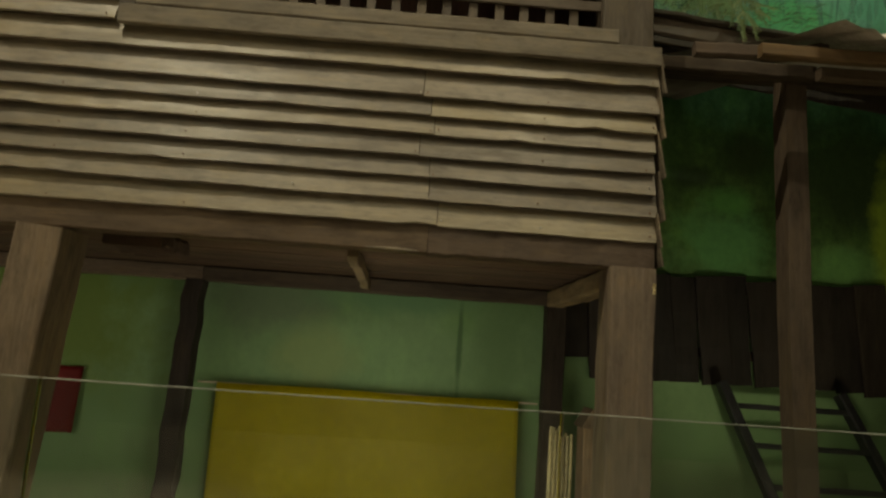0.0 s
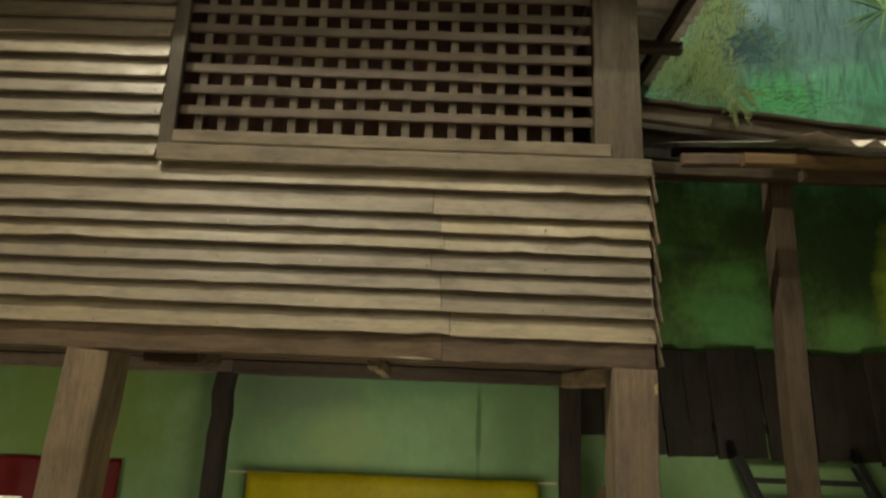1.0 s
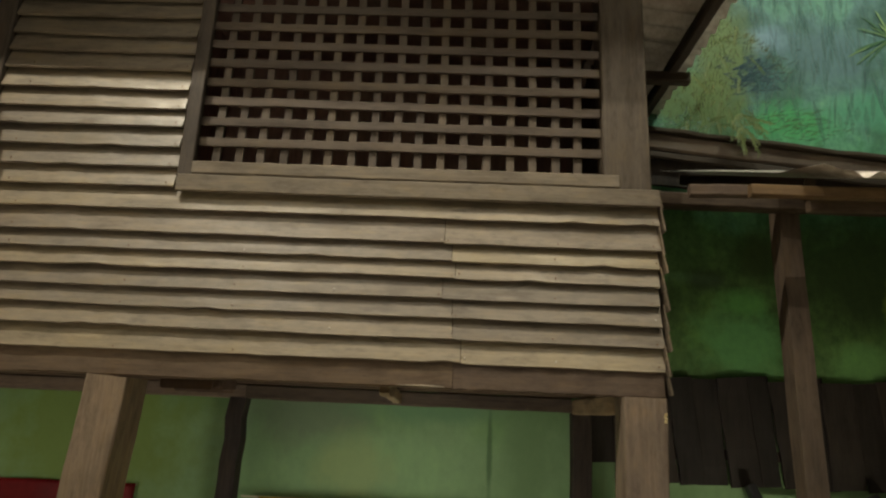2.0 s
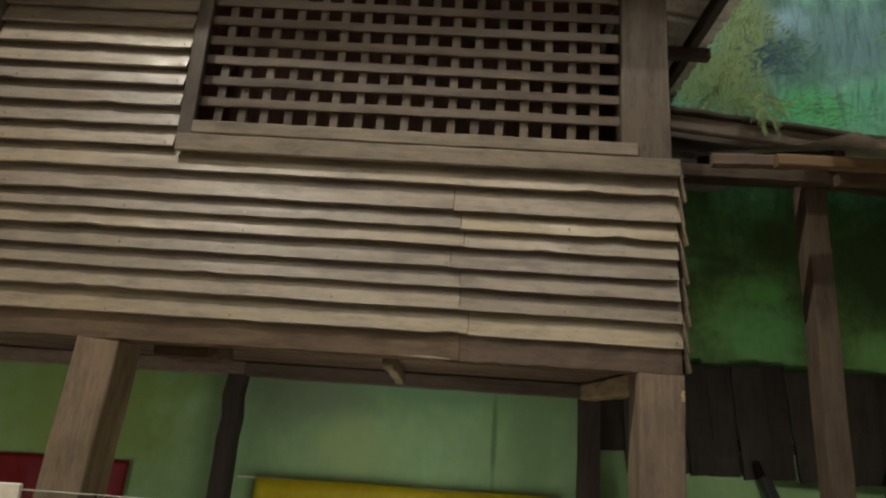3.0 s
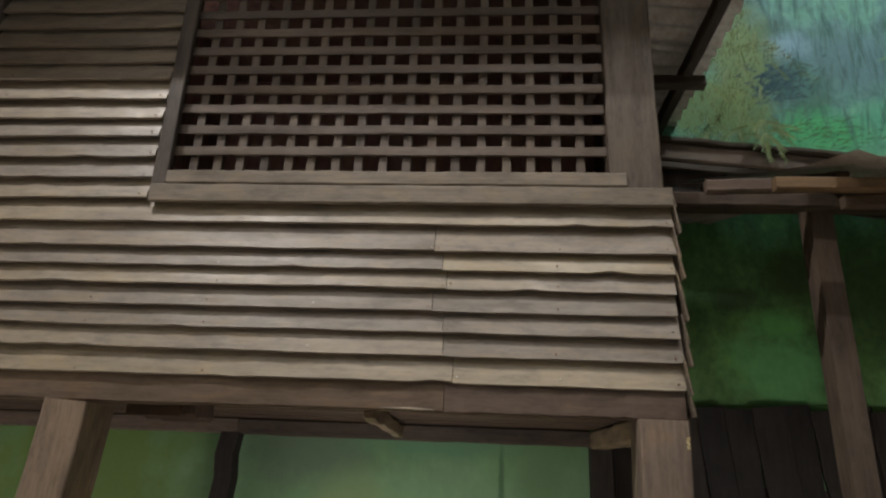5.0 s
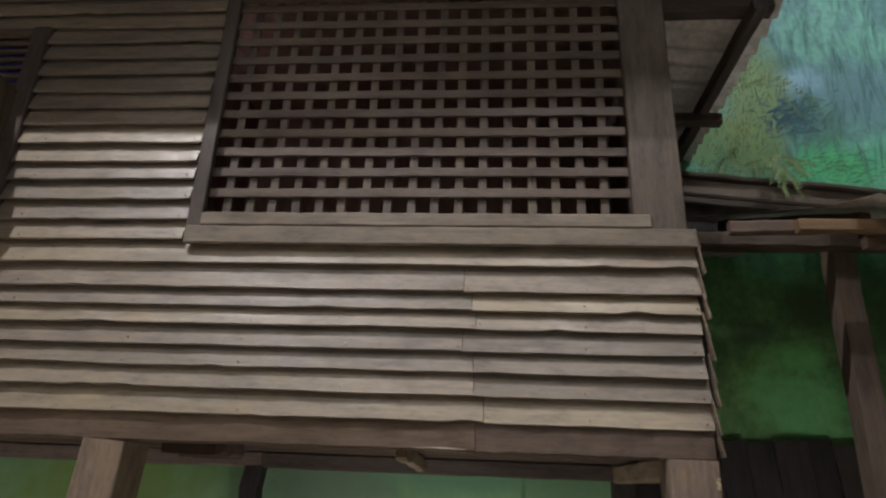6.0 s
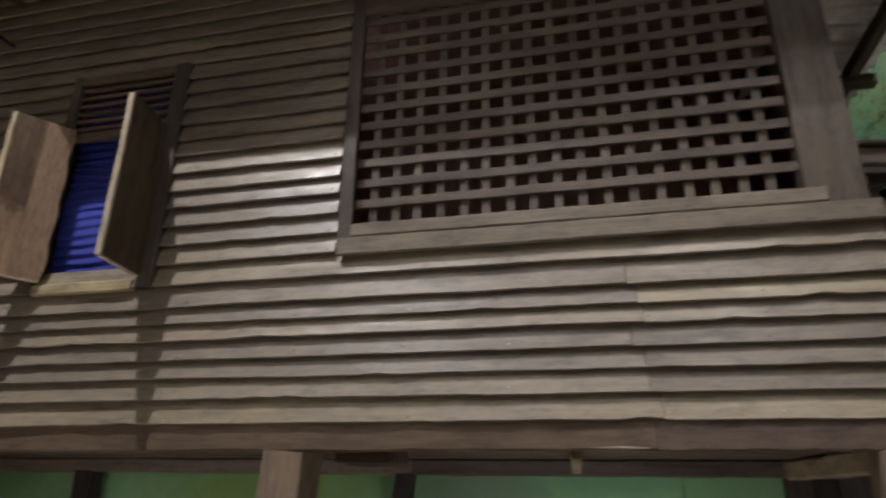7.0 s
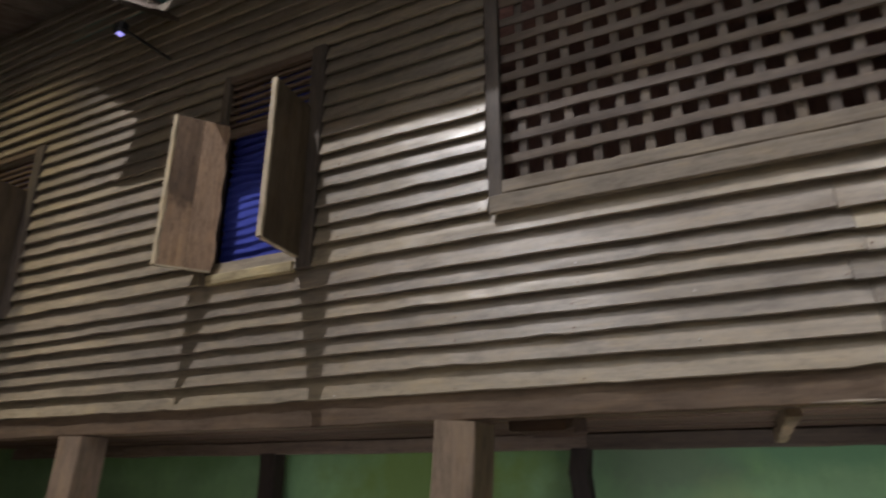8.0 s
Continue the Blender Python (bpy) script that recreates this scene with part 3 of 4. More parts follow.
def floor_beam(p, q, w, h, material, label, seed, wobble=0.003):
    return tagged(part("floor_beam", rough_bar(p, q, w, h, 14, wobble, seed, 0.1), material), label, "beam", "beams under the house")


floor_beam((LEFT_END, 4.42, 2.045), (-1.5, 4.42, 2.045), 0.11, 0.1, BEAM, "rough brown beam along the back of the house floor", 28, 0.006)
floor_beam((-1.497, 4.42, 2.04), (0.80, 4.42, 2.04), 0.11, 0.1, DARK_X, "dark beam along the back of the house floor", 21)
floor_beam((0.86, 2.96, 2.03), (0.86, 4.36, 2.03), 0.12, 0.1, BEAM_Y, "brown side beam under the house floor", 22)
floor_beam((-0.365, 2.9, 2.06), (-0.41, 4.25, 2.035), 0.05, 0.07, BEAM_Y, "pale brown joist with a rough rounded edge", 23, 0.006)
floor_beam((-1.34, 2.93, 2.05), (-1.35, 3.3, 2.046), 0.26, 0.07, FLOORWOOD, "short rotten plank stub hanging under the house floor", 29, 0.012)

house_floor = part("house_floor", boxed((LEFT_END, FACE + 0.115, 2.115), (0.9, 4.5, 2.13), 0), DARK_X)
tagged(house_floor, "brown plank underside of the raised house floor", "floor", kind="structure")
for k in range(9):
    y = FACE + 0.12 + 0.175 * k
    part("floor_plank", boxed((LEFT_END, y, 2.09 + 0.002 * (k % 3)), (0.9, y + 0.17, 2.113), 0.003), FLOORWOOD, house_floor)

# rooms behind the wall
# unseen lighter skin over the house floor, bounces light up behind the lattice
structure("floor_room", (LEFT_END, FACE + 0.06, 2.131), (0.91, 4.46, 2.139), ROOM, "reddish floor skin inside the stilt house, added to bounce light")
for name, lo, hi in (("wall_partition", (-1.97, FACE + 0.06, 2.14), (-1.93, 4.44, 4.74)), ("wall_partition_b", (-6.5, FACE + 0.06, 2.14), (-6.46, 4.46, 4.74)),
                     ("wall_room_back", (LEFT_END, 4.47, 2.14), (0.92, 4.51, 4.74))):
    structure(name, lo, hi, ROOM, "reddish timber wall inside the stilt house")
structure("ceiling_house", (LEFT_END, FACE + 0.06, 4.74), (0.93, 4.5, 4.78), ROOM, "reddish timber ceiling inside the house")
# ---- lattice ----
LX0, LX1, LZ0, LZ1 = -1.41, 0.69, 3.15, 4.46
lattice = thing("lattice_window", "grey-brown wooden lattice of crossed slats in the house wall", "lattice", (-0.36, FACE + 0.04, LZ0))
part("bottom_rail", rough_bar((-1.41, FACE + 0.006, 3.114), (0.765, FACE + 0.006, 3.114), 0.036, 0.068, 22, 0.0015, 31), TRIM_X, lattice)
part("top_rail", rough_bar((-1.41, FACE + 0.02, 4.535), (0.69, FACE + 0.02, 4.535), 0.05, 0.13, 12, 0.001, 32), BEAM, lattice)
for k in range(12):
    z = 3.255 + 0.1155 * k + 0.024
    rnd = random.Random(60 + k)
    dz = rnd.uniform(-0.005, 0.005)
    if z < LZ1 + 0.02:
        part("slat", rough_bar((LX0 - 0.02, FACE + 0.045, z + dz), (LX1 + 0.01, FACE + 0.045, z + rnd.uniform(-0.006, 0.006)), 0.014, 0.047, 16, 0.0016, 70 + k), SLAT_X, lattice)
for k in range(18):
    x = -1.317 + 0.118 * k
    rnd = random.Random(80 + k)
    if x < LX1 - 0.02:
        part("upright", rough_bar((x + rnd.uniform(-0.006, 0.006), FACE + 0.061, LZ0 - 0.02), (x + rnd.uniform(-0.008, 0.008), FACE + 0.061, 4.5), 0.042, 0.014, 10, 0.0012, 90 + k), SLAT_Z, lattice)
corner_post = part("corner_post", rough_bar((0.815, FACE + 0.085, 3.07), (0.795, FACE + 0.085, 4.72), 0.235, 0.17, 12, 0.0015, 34, 0.04), TRIM_Z)
tagged(corner_post, "grey-brown square corner post beside the lattice", "post")


# ---- windows and shutters ----
def window(name, x0, x1, z0, z1, rail, label):
    w = thing(name, label, "window", ((x0 + x1) / 2, FACE + 0.03, z0), kind="structure")
    part("window_frame", rough_bar((x1 + 0.05, FACE + 0.008, z0 - 0.05), (x1 + 0.05, FACE + 0.008, z1 + 0.05), 0.1, 0.04, 10, 0.001, 41), TRIM_Z, w)
    part("window_frame", rough_bar((x0 - 0.03, FACE + 0.008, z0 - 0.05), (x0 - 0.03, FACE + 0.008, z1 + 0.05), 0.055, 0.04, 10, 0.001, 42), TRIM_Z, w)
    part("window_head", rough_bar((x0, FACE + 0.008, z1 + 0.02), (x1, FACE + 0.008, z1 + 0.02), 0.04, 0.05, 8, 0.001, 43), BEAM, w)
    part("transom_rail", rough_bar((x0, FACE + 0.02, rail), (x1, FACE + 0.02, rail), 0.04, 0.055, 8, 0.001, 44), BEAM, w)
    part("window_sill", rough_bar((x0 + 0.005, FACE + 0.006, z0 - 0.03), (x1 - 0.02, FACE + 0.006, z0 - 0.03), 0.04, 0.06, 8, 0.001, 45), SILL_PALE, w, "pale yellowish wooden sill")
    n = 6
    for k in range(n):
        z = rail + 0.05 + (z1 - rail - 0.04) * k / n
        part("louvre", rough_bar((x0, FACE + 0.03, z + 0.012), (x1, FACE + 0.03, z + 0.012), 0.03, 0.022, 6, 0.001, 46 + k), BEAM, w)
    return w


def shutter(hinge, tip, z0, z1, material, label, seed, worn=0.003, stained=None):
    """A ledged plank shutter standing open, from its hinge edge to its free edge."""
    h, t = Vector((*hinge, 0)), Vector((*tip, 0))
    d = (t - h)
    length = d.length
    u = d.normalized()
    s = thing("window_shutter", label, "shutter", (h.x, h.y, z0), "open window shutters")
    n = 2
    for k in range(n):
        a, b = h + u * (length * k / n + 0.001), h + u * (length * (k + 1) / n - 0.001)
        c = (a + b) / 2
        bm = bmesh.new()
        rnd = random.Random(seed + k)
        steps = 14
        nrm = Vector((-u.y, u.x, 0))
        rows = []
        for i in range(steps + 1):
            z = z0 + (z1 - z0) * i / steps
            j = rnd.uniform(-0.012, 0.008) if k == n - 1 else 0
            g = worn * (math.sin(i * 1.7 + seed) + rnd.uniform(-0.6, 0.6)) if k == 0 else 0
            rows.append([bm.verts.new(Vector((*(p + nrm * o).xy, z))) for p, o in ((a + u * g, -0.012), (b + u * j, -0.012), (b + u * j, 0.012), (a + u * g, 0.012))])
        for r0, r1 in zip(rows, rows[1:]):
            for q in range(4):
                bm.faces.new((r0[q], r0[(q + 1) % 4], r1[(q + 1) % 4], r1[q]))
        bm.faces.new(rows[0][::-1])
        bm.faces.new(rows[-1])
        bmesh.ops.recalc_face_normals(bm, faces=bm.faces)
        part("plank", bm, stained if stained and k else material, s)
    e = h + u * (length + 0.008)
    f, g = h + u * 0.01, h + u * (length - 0.002)
    part("bottom_edge", rough_bar((f.x, f.y, z0 - 0.004), (g.x, g.y, z0 - 0.004), 0.026, 0.008, 8, 0.001, seed + 8), SHUTTER_EDGE, s, "pale sawn lower edge")
    part("edge_strip", rough_bar((e.x, e.y, z0), (e.x, e.y, z1), 0.034, 0.016, 14, 0.002 + worn * 0.3, seed + 9), SHUTTER_EDGE, s, "pale sawn edge strip")
    return s


def curtain(x0, x1, z0, z1, seed):
    """A blue cloth behind a window, drawn up in uneven level folds."""
    rnd = random.Random(seed)
    ph = [rnd.uniform(0, 6) for _ in range(6)]
    t = thing("window_curtain", "blue cloth curtain gathered in level folds behind a window", "curtain", ((x0 + x1) / 2, FACE + 0.1, z0), "window curtains")
    bm = bmesh.new()
    nx, nz = 26, 190
    rows = []
    for j in range(nz + 1):
        z = z0 + (z1 - z0) * j / nz
        row = []
        for i in range(nx + 1):
            u = i / nx
            zz = z + 0.009 * math.sin(5 * u + ph[0] + 3 * z) + 0.005 * math.sin(13 * u + ph[1] + 9 * z)
            bunch = min(1.0, max(0.0, (z - 3.5) / 0.1))
            f = (zz / 0.056 + 0.25 * math.sin(4.3 * zz + ph[2]) + 0.22 * bunch * math.sin(9 * u + ph[5] + 20 * z)) % 1.0
            fold = (f / 0.75 if f < 0.75 else (1 - f) / 0.25) * (0.013 + 0.02 * bunch + 0.006 * math.sin(6 * u + 11 * z + ph[3]))
            row.append(bm.verts.new((x0 + (x1 - x0) * u, FACE + 0.115 + fold - 0.01 + 0.006 * math.sin(8 * u + ph[4]), z)))
        rows.append(row)
    for a, b in zip(rows, rows[1:]):
        for i in range(nx):
            bm.faces.new((a[i], a[i + 1], b[i + 1], b[i])).smooth = True
    part("fabric", bm, BLUE, t)
    part("rod", rough_bar((x0 - 0.02, FACE + 0.12, z1 + 0.006), (x1 + 0.02, FACE + 0.12, z1 + 0.006), 0.016, 0.016, 6, 0.001, seed), DARK_X, t)
    return t


curtain(WIN[0] - 0.04, WIN[1] + 0.04, WIN[2] - 0.03, 4.28, 31)
curtain(WIN_B[0] - 0.04, WIN_B[1] + 0.04, WIN_B[2] - 0.03, 4.25, 32)
window("window_1", *WIN, 3.87, "open house window with a louvred transom")
window("window_2", *WIN_B, 3.87, "open house window with a louvred transom")
shutter((-2.6, 2.785), (-2.57, 2.465), 2.945, 3.865, SHUTTER_SHADED, "brown plank window shutter standing wide open, shade in its colour", 130)
shutter((-3.22, 2.785), (-3.395, 2.535), 2.945, 3.9, SHUTTER, "worn light brown plank shutter with dark stains standing open", 140, 0.006, SHUTTER_STAINED)
shutter((-5.285, 2.785), (-5.25, 2.47), 2.945, 3.88, SHUTTER_SHADED, "brown plank window shutter standing wide open, shade in its colour", 150)

# ---- roof of the house ----
house_roof = thing("house_roof", "weathered corrugated zinc roof with dark timber eaves", "roof", (0, 2.8, ROOF_Z))


def sheet(x, y, z, width, length, rx, ry, rz, parent=None, name="zinc_sheet", seed=0):
    bm = corrugated(width, length, 0.125, 0.03)
    bmesh.ops.transform(bm, matrix=pose(0, 0, 0, rx, ry, rz), verts=bm.verts)
    return part(name, bm, DARK_ZINC, parent, at=(x, y, z))


# front eave, dipping towards the viewer
# out of view; height and reach fitted to the shadow edge on the wall
for k in range(7):
    sheet(-4.03 + 0.79 * k, 2.115, 5.158 + 0.002 * (k % 2) - 0.0245 * k, 0.9, 1.05, 24, 0, 0, house_roof)
# higher eave over the far end, stepping down to the lower one
# also unseen, added to cast the slanted shadow edge at the far end
for k in range(3):
    sheet(-7.45 + 0.83 * k, 2.42, 5.58 + 0.003 * k, 0.86, 0.8, 20, 0, 0, house_roof)
sheet(-4.98, 2.42, 5.6, 1.22, 0.8, 20, 36, 0, house_roof)
part("fascia", rough_bar((-4.05, 2.14, 5.10), (1.45, 2.14, 4.92), 0.025, 0.085, 20, 0.002, 160), DARK_Z, house_roof)
# side eave: ridges run out over the side wall
for k in range(3):
    bm = corrugated(0.95, 0.72, 0.16, 0.055)
    bmesh.ops.transform(bm, matrix=pose(0, 0, 0, -8, 0, -90), verts=bm.verts)
    part("zinc_sheet", bm, ZINC, house_roof, at=(0.86, 3.7 + 0.9 * (k - 0) , 4.52 + 0.003 * k))
part("eave_beam", rough_bar((1.40, 2.75, 4.33), (1.40, 4.55, 4.33), 0.07, 0.09, 14, 0.004, 161), DARK_Y, house_roof, "dark rough eave beam")
part("outrigger", rough_bar((0.8, 2.86, 4.40), (1.5, 2.86, 4.40), 0.1, 0.11, 8, 0.003, 162), DARK_X, house_roof)
part("outrigger", rough_bar((0.9, 3.78, 4.27), (1.52, 3.78, 4.27), 0.08, 0.08, 8, 0.003, 163), DARK_X, house_roof)

# small spot on a wall arm under the eave
lamp_thing = thing("eave_lamp", "small black lamp with a violet lens on a wall arm", "lamp", (-3.93, 2.41, 4.6))
part("housing", boxed((-3.975, 2.37, 4.6), (-3.885, 2.44, 4.68), 0.014), BLACK, lamp_thing)
part("arm", rough_bar((-3.93, 2.435, 4.65), (-3.93, 2.822, 4.66), 0.018, 0.018, 4, 0.0, 165), BLACK, lamp_thing)
part("lens", boxed((-3.952, 2.385, 4.591), (-3.908, 2.425, 4.5985), 0.002), LENS, lamp_thing, "glowing violet lens")

# ---- lean-to shed ----
shed = thing("shed_roof", "rusty corrugated zinc lean-to roof on rough timber", "roof", (1.6, 3.0, 3.1))
for k in range(3):
    bm = corrugated(0.97, 1.77, 0.13, 0.034)
    for v in bm.verts:
        u, w = v.co.x, v.co.y
        if k == 0:
            v.co.z *= min(1.0, max(0.1, (u - 0.08) / 0.14))
            v.co.z += 0.045 * max(0.0, 1 - abs(u - 0.03) / 0.16) * max(0.0, 1 - w / 0.25)
        v.co.x -= 0.112 * w
    bmesh.ops.transform(bm, matrix=pose(0, 0, 0, 21.6, 0, 0), verts=bm.verts)
    part("zinc_sheet", bm, ZINC, shed, "sheet with a curled corner" if k == 0 else "", at=(1.62 + 0.92 * k, 2.56 - 0.01 * k, 3.1 + 0.004 * (k % 2)))
# added sheet, keeps light off the mural below and fills the dark gap
bm = corrugated(0.66, 1.25, 0.13, 0.012)
bmesh.ops.transform(bm, matrix=pose(0, 0, 0, 15.5, 0, 0), verts=bm.verts)
part("zinc_sheet", bm, DARK_ZINC, shed, "dark sheet added under the eave to block light", at=(0.985, 3.04, 3.135))
part("rafter", rough_bar((1.72, 2.80, 3.13), (1.58, 4.15, 3.665), 0.06, 0.07, 12, 0.003, 180), DARK_Y, shed)
part("rafter", rough_bar((0.99, 2.96, 3.085), (1.73, 2.9, 3.055), 0.07, 0.075, 12, 0.003, 171), DARK_X, shed)
part("rafter", rough_bar((1.02, 3.1, 3.13), (3.6, 3.1, 3.13), 0.06, 0.09, 12, 0.003, 177), DARK_X, shed)
part("purlin", rough_bar((1.37, 2.70, 3.055), (3.6, 2.70, 3.055), 0.05, 0.06, 12, 0.002, 172), RAFTER, shed, "raw yellow lumber")
part("purlin", rough_bar((1.1, 2.76, 3.065), (1.5, 2.735, 3.065), 0.05, 0.06, 6, 0.002, 173), BEAM, shed)
part("purlin", rough_bar((1.72, 2.84, 3.035), (3.6, 2.84, 3.06), 0.05, 0.06, 12, 0.002, 174), BEAM, shed)
part("ridge_beam", rough_bar((1.0, 4.26, 4.04), (4.5, 4.26, 3.68), 0.1, 0.13, 16, 0.006, 175), BEAM, shed, "old brown ridge timber")
# cap plank, widened unseen to the wall to block light from above
part("ridge_cap", rough_bar((0.98, 4.385, 4.122), (4.5, 4.385, 3.762), 0.42, 0.03, 22, 0.006, 178), DARK_X, shed)
part("ridge_batten", rough_bar((1.0, 4.24, 3.94), (4.5, 4.24, 3.58), 0.04, 0.05, 16, 0.004, 176), DARK_X, shed)
# dark strip standing in for the shade on the mural below the ridge
part("ridge_board", rough_bar((1.0, 4.3, 3.85), (4.5, 4.3, 3.5), 0.025, 0.26, 16, 0.006, 179), DARK_Z, shed)
timber_post("shed_post", 1.675, 3.0, 0.105, 0.11, 0.3, 3.085, 0.035, SHED_POST, "rough brown timber post carrying the lean-to roof", 18, 0.003)

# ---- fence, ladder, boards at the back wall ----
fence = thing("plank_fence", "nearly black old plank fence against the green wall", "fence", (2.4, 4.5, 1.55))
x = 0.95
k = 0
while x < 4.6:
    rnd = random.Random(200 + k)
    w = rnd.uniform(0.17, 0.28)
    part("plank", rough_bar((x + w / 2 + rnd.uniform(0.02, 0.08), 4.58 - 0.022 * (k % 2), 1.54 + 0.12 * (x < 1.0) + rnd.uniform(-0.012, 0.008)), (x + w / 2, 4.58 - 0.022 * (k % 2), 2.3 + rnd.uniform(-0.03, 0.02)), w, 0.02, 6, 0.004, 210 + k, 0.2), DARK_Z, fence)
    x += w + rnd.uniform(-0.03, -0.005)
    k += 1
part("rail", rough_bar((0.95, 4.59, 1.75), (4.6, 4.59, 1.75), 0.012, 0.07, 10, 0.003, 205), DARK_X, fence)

ladder = thing("ladder", "black wooden ladder leaning below the plank fence", "ladder", (2.4, 4.3, 0.3))
part("stile", rough_bar((2.43, 4.05, 0.3), (2.03, 4.45, 1.56), 0.06, 0.09, 8, 0.002, 221), BLACK, ladder)
part("stile", rough_bar((3.28, 4.05, 0.3), (2.85, 4.45, 1.53), 0.06, 0.09, 8, 0.002, 222), BLACK, ladder)
for k in range(5):
    f = (k + 0.6) / 5.2
    part("rung", rough_bar((2.43 - 0.40 * f, 4.05 + 0.4 * f, 0.3 + 1.26 * f), (3.28 - 0.43 * f, 4.05 + 0.4 * f, 0.3 + 1.26 * f), 0.035, 0.035, 5, 0.001, 223 + k), BLACK, ladder)


def cloth(name, x0, x1, z0, z1, y, material, label, rail, seed):
    """A cloth hung over a thin rail, falling in shallow folds."""
    rnd = random.Random(seed)
    ph = [rnd.uniform(0, 6) for _ in range(4)]
    t = thing(name, label, "cloth", ((x0 + x1) / 2, y, z1))
    bm = bmesh.new()
    nx, nz = 60, 14
    rows = []
    for j in range(nz + 1):
        v = j / nz
        row = []
        for i in range(nx + 1):
            u = i / nx
            w = (0.3 + v) * (0.008 * math.sin(9 * u + ph[0]) + 0.006 * math.sin(23 * u + ph[1]) + 0.003 * math.sin(47 * u + ph[2]))
            row.append(bm.verts.new((x0 + (x1 - x0) * u + 0.012 * v * math.sin(7 * u + ph[3]), y + w - 0.012, z1 - (z1 - z0) * v - 0.004 * math.sin(11 * u + ph[1]))))
        rows.append(row)
    for a, b in zip(rows, rows[1:]):
        for i in range(nx):
            bm.faces.new((a[i], a[i + 1], b[i + 1], b[i])).smooth = True
    bmesh.ops.solidify(bm, geom=list(bm.faces), thickness=0.003)
    part("fabric", bm, material, t)
    part("rail", rough_bar((x0 - rail, y, z1 - 0.006), (x1 + rail, y, z1 - 0.006), 0.012, 0.012, 10, 0.001, seed), PALE, t, "thin pale rail")
    return t


cloth("yellow_cloth", -1.36, 0.66, 0.35, 1.335, 4.5, YELLOW, "large plain yellow cloth hung on a thin rail", 0.13, 7)
cloth("red_cloth", -3.65, -2.28, 0.93, 1.365, 4.587, RED, "dark red cloth hung on a thin rail", 0.0, 8)

# ---- odd things between the posts ----
bundle = thing("reed_bundle", "bundle of thin pale sticks standing behind the post", "sticks", (0.67, 3.6, 0.3))
for k in range(11):
    rnd = random.Random(700 + k)
    x = 0.70 + 0.021 * (k % 6) + rnd.uniform(-0.004, 0.004)
    y = 3.58 + 0.025 * (k // 6) + rnd.uniform(-0.006, 0.006)
    part("stick", rough_bar((x + rnd.uniform(-0.01, 0.01), y, 0.3), (x, y, 1.27 + rnd.uniform(-0.05, 0.03)), 0.014, 0.014, 6, 0.001, 710 + k, 0.3), SILL_PALE, bundle)
crate = thing("wooden_box", "small pale wooden box with a pitched lid", "box", (1.08, 4.3, 0.3))
bm = boxed((1.04, 4.22, 0.3), (1.26, 4.4, 1.22), 0.006)
part("body", bm, SHUTTER, crate)
bm = bmesh.new()
prof = [(1.02, 1.222), (1.28, 1.222), (1.21, 1.31), (1.09, 1.34)]
ends = [[bm.verts.new((px, y, pz)) for px, pz in prof] for y in (4.2, 4.42)]
for k in range(4):
    bm.faces.new((ends[0][k], ends[0][(k + 1) % 4], ends[1][(k + 1) % 4], ends[1][k]))
bm.faces.new(ends[0][::-1])
bm.faces.new(ends[1])
bmesh.ops.recalc_face_normals(bm, faces=bm.faces)
part("lid", bm, SHUTTER, crate)

# ---- glass barrier ----
barrier = thing("glass_barrier", "clear glass barrier with bare polished edges", "barrier", (0, 2.27, 0.3))
for x0, x1 in ((-1.262, 0.452), (0.458, 2.2), (2.206, 3.9), (-3.0, -1.268)):
    part("pane", boxed((x0, 2.264, 0.3), (x1, 2.276, 1.472), 0.0015), GLASS, barrier)
# light caught by the polished glass edge, painted as a pale strip
GLASS_GLINT = paint("glass_edge_glint", ((0.3, (0.38, 0.43, 0.38)), (0.7, (0.55, 0.6, 0.54))), 6, 0.3)
for x0, x1 in ((-1.262, 0.452), (0.458, 2.2), (2.206, 3.9), (-3.0, -1.268)):
    part("polished_edge", boxed((x0, 2.2645, 1.4725), (x1, 2.2755, 1.4745), 0.0006), GLASS_GLINT, barrier, "polished top edge with its glint painted pale")
sign = part("sign_panel", boxed((-1.9, 2.24, 0.9), (-1.52, 2.258, 1.495), 0.004), WHITE)
tagged(sign, "small white panel standing at the glass barrier", "sign")


# ---- hanging plant ----
plant = thing("hanging_plant", "thin yellow-green drooping fronds hanging over the ridge timber", "plant", (1.75, 4.28, 4.2))
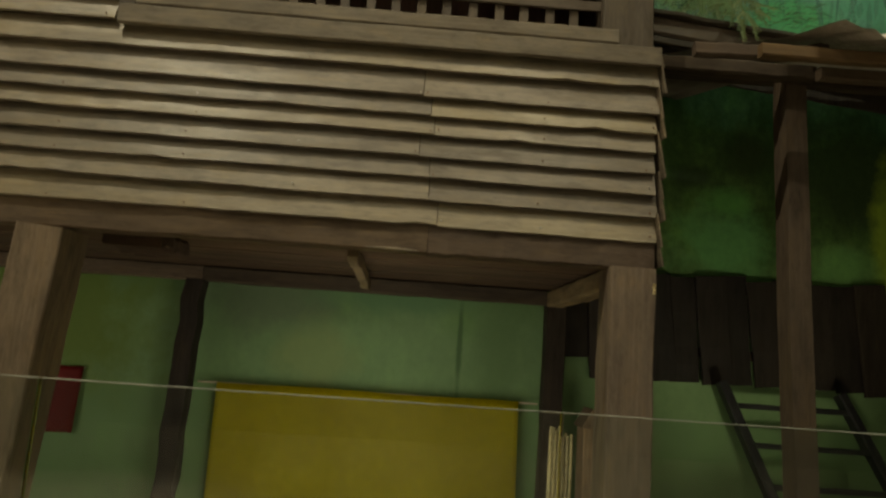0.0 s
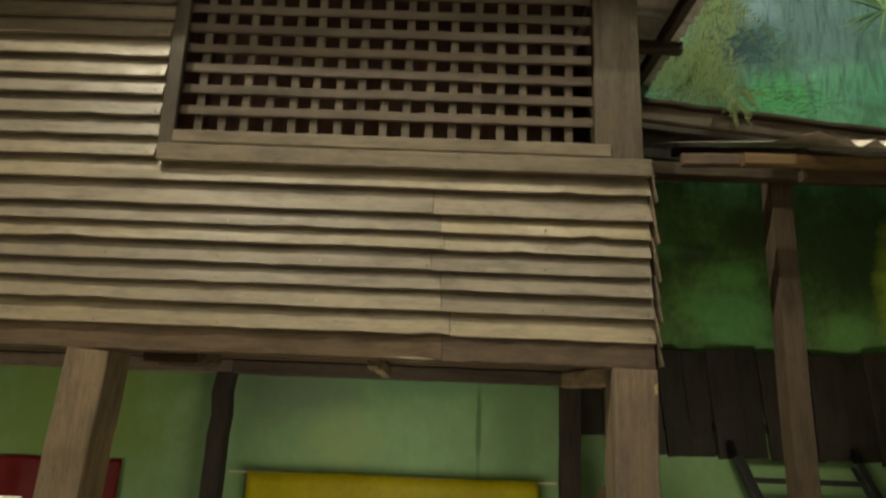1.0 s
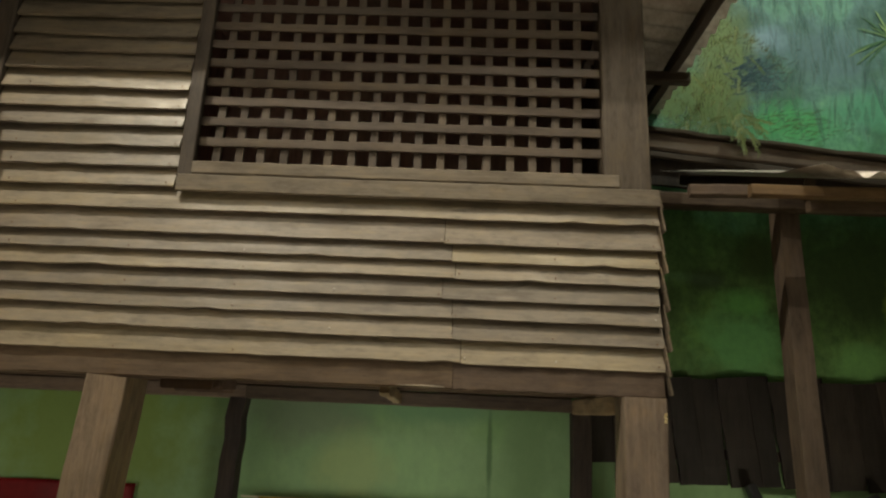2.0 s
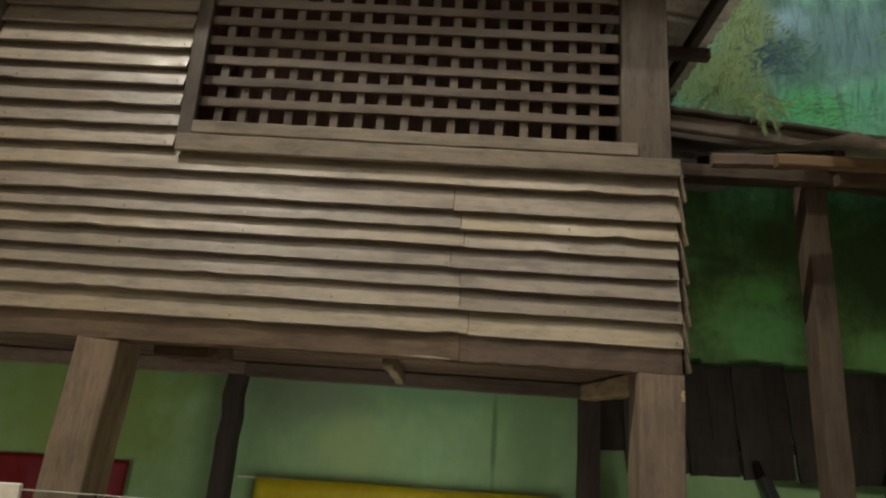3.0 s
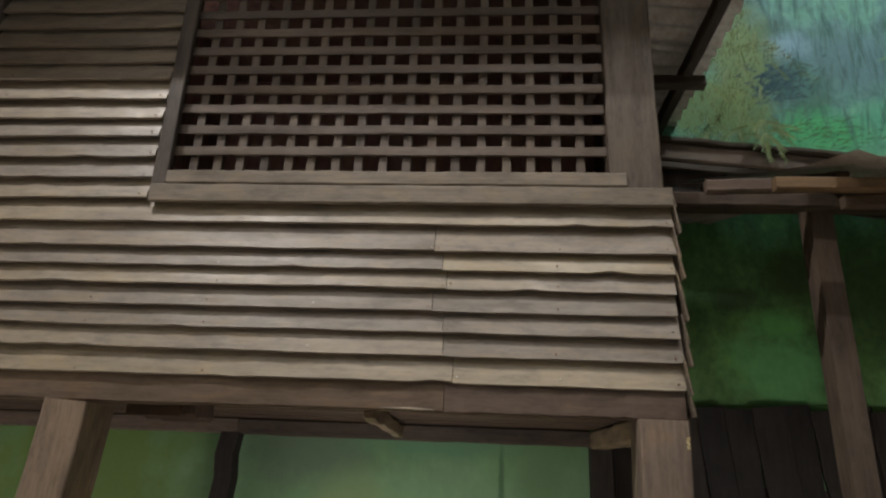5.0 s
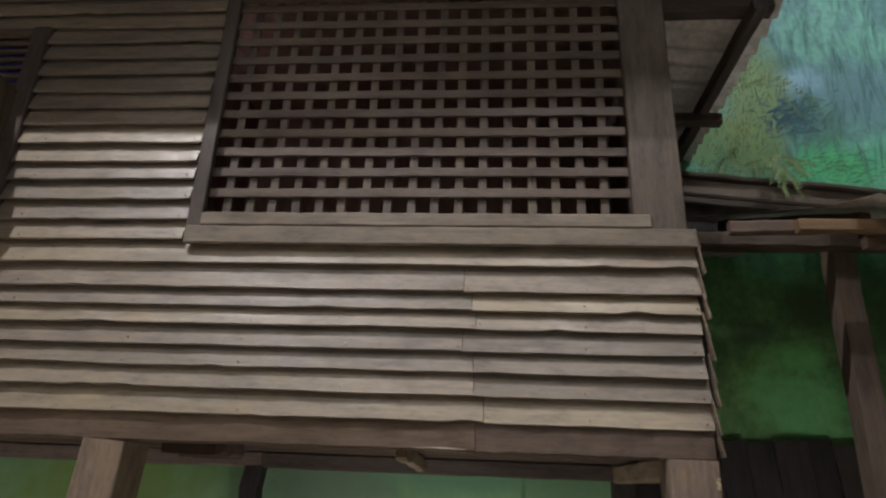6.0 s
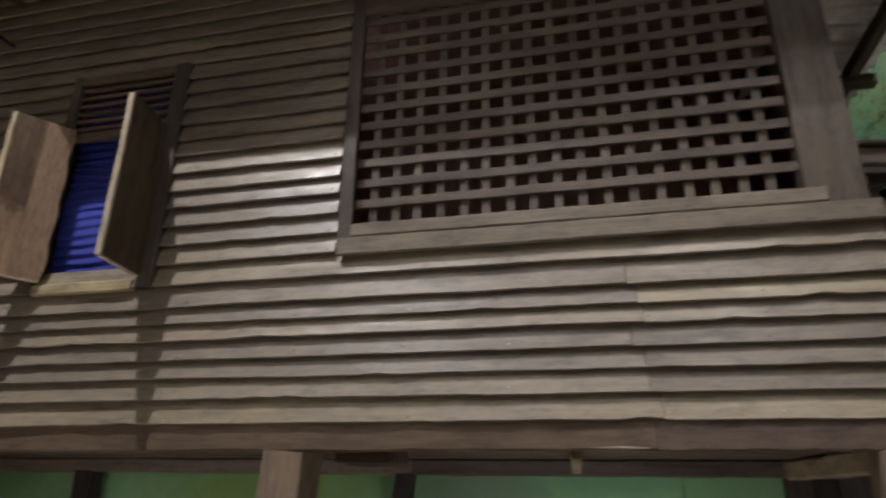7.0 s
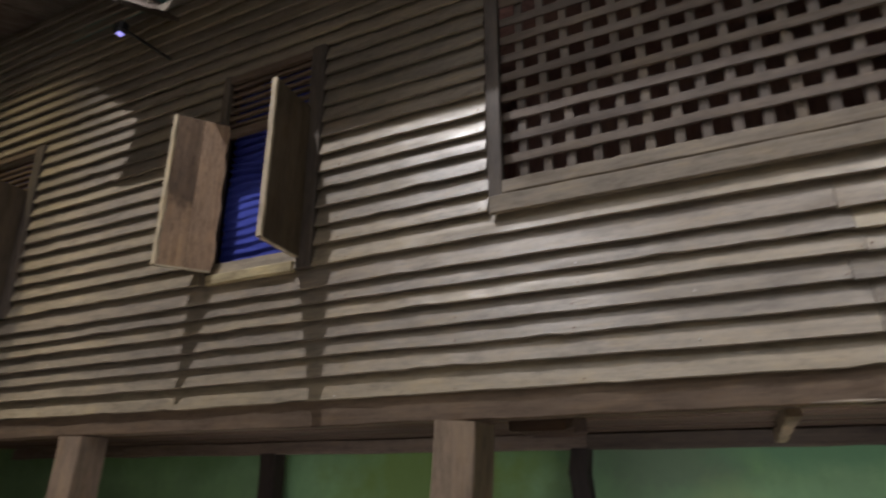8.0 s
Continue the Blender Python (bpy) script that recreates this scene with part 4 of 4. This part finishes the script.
for k in range(40):
    rnd = random.Random(600 + k)
    bm = bmesh.new()
    h = rnd.random() ** 1.3
    o = Vector((1.93 + 0.12 * h + rnd.uniform(-0.24, 0.2), 4.36 + rnd.uniform(-0.1, 0.16), 4.16 + 1.0 * h + rnd.uniform(-0.05, 0.05)))
    if k % 2 == 0:
        o = Vector((2.03 + rnd.uniform(-0.07, 0.05), 4.13 + rnd.uniform(-0.03, 0.03), 4.14 + rnd.uniform(-0.1, 0.1)))
    d = Vector((rnd.uniform(-0.6, 0.6), rnd.uniform(-0.3, 0.1), rnd.uniform(-0.9, 0.25))).normalized()
    last = None
    for i in range(11):
        d = (d + Vector((0, 0, -0.09))).normalized()
        side = d.cross(Vector((0, 1, 0))).normalized()
        pair = [bm.verts.new(o + side * 0.001), bm.verts.new(o - side * 0.001)]
        if last:
            bm.faces.new((last[0], last[1], pair[1], pair[0]))
        for sgn, v in ((1, pair[0]), (-1, pair[1])):
            ln = rnd.uniform(0.018, 0.042)
            r = (side * sgn * 0.7 + d + Vector((0, rnd.uniform(-0.5, 0.2), -0.4))).normalized()
            w = r.cross(Vector((0.2, 1, 0.1))).normalized() * 0.0035
            bm.faces.new((v, bm.verts.new(o + r * ln * 0.5 + w), bm.verts.new(o + r * ln), bm.verts.new(o + r * ln * 0.5 - w)))
        last = pair
        o = o + d * 0.017
    part("frond", bm, LEAF, plant)

# brush work on the mural
def brushwork(name, material, label, n, seed, spread, length, width, lean):
    """Dabs of paint on the back wall: spread(rnd) gives the middle of each, lean its angle from upright and how far that strays."""
    rnd = random.Random(seed)
    bm = bmesh.new()
    for k in range(n):
        x, z = spread(rnd)
        ln, w = rnd.uniform(*length) / 2, rnd.uniform(*width) / 2
        a = radians(rnd.gauss(*lean))
        dx, dz = math.sin(a), math.cos(a)
        y = 4.5996 - 0.0000005 * ((k * 7919 + seed * 31) % 700)
        pts = ((-1, 0), (-0.4, 0.8), (0.35, 1), (1, 0.15), (0.3, -0.9), (-0.45, -0.7))
        bm.faces.new([bm.verts.new((x + dx * ln * p - dz * w * q, y, z + dz * ln * p + dx * w * q)) for p, q in pts])
    return part(name, bm, material, bpy.data.objects["wall_back"], label)


def cascade(rnd):
    u = rnd.random() ** 0.8
    return 2.15 - 0.24 * u + rnd.gauss(0, 0.07 + 0.13 * u), 5.85 - 1.6 * u + rnd.gauss(0, 0.05)


def arching(rnd):
    u = rnd.random()
    return 2.12 + 0.52 * u + rnd.gauss(0, 0.03), 5.1 + 0.1 * math.sin(3 * u) - 0.3 * u * u + rnd.gauss(0, 0.035)


def clump(x, z, dx, dz):
    return lambda rnd: (x + rnd.gauss(0, dx), z + rnd.gauss(0, dz))


def within(x0, x1, z0, z1):
    return lambda rnd: (rnd.uniform(x0, x1), rnd.uniform(z0, z1))


brushwork("painted_haze", dab_material("painted_teal_haze", (0.11, 0.27, 0.23), (0.2, 0.37, 0.35), 0.22), "teal upright brush strokes", 420, 5, within(2.3, 5.2, 4.35, 6.6), (0.14, 0.5), (0.02, 0.06), (4, 9))
brushwork("painted_shade", dab_material("painted_blue_shade", (0.05, 0.12, 0.15), (0.1, 0.2, 0.22)), "dark blue-grey brush dabs", 170, 6, clump(2.38, 4.8, 0.13, 0.08), (0.05, 0.13), (0.015, 0.035), (70, 30))
brushwork("painted_hill", dab_material("painted_hill_green", (0.1, 0.4, 0.19), (0.2, 0.5, 0.16), 0.3), "bright green brush dabs", 170, 7, clump(2.62, 4.36, 0.2, 0.07), (0.04, 0.13), (0.01, 0.024), (75, 18))
brushwork("painted_bush", dab_material("painted_bush_teal", (0.1, 0.3, 0.18), (0.3, 0.52, 0.4)), "pale teal leaf dabs", 150, 8, clump(1.75, 4.3, 0.14, 0.07), (0.025, 0.06), (0.012, 0.025), (20, 40))
brushwork("painted_foliage", dab_material("painted_olive_leaf", (0.15, 0.21, 0.07), (0.32, 0.36, 0.13), 0.35), "olive yellow hanging leaf dabs", 800, 9, cascade, (0.03, 0.085), (0.008, 0.017), (12, 22))
brushwork("painted_spray", dab_material("painted_olive_spray", (0.15, 0.22, 0.08), (0.3, 0.33, 0.12)), "olive yellow arching leaf dabs", 130, 10, arching, (0.03, 0.08), (0.007, 0.014), (50, 28))

# painted palm on the mural
PALM = leaf_material("painted_palm_green", (0.05, 0.15, 0.08), (0.28, 0.45, 0.2))
mural_wall = bpy.data.objects["wall_back"]
for k in range(17):
    rnd = random.Random(820 + k)
    a = radians(rnd.uniform(15, 345))
    ln = rnd.uniform(0.18, 0.42)
    bm = bmesh.new()
    left, right = [], []
    for i in range(8):
        u = i / 7
        x = 3.55 + math.cos(a) * ln * u
        z = 5.17 + math.sin(a) * ln * u * 0.8 - 0.12 * u * u * ln
        w = 0.009 * (1 - u) ** 0.7 * (0.4 + u) + 0.003
        nx, nz = -math.sin(a) * w, math.cos(a) * w
        left.append(bm.verts.new((x + nx, 4.596 - 0.0003 * k, z + nz)))
        right.append(bm.verts.new((x - nx, 4.596 - 0.0003 * k, z - nz)))
    for i in range(7):
        bm.faces.new((left[i], left[i + 1], right[i + 1], right[i]))
    part("painted_frond", bm, PALM, mural_wall)
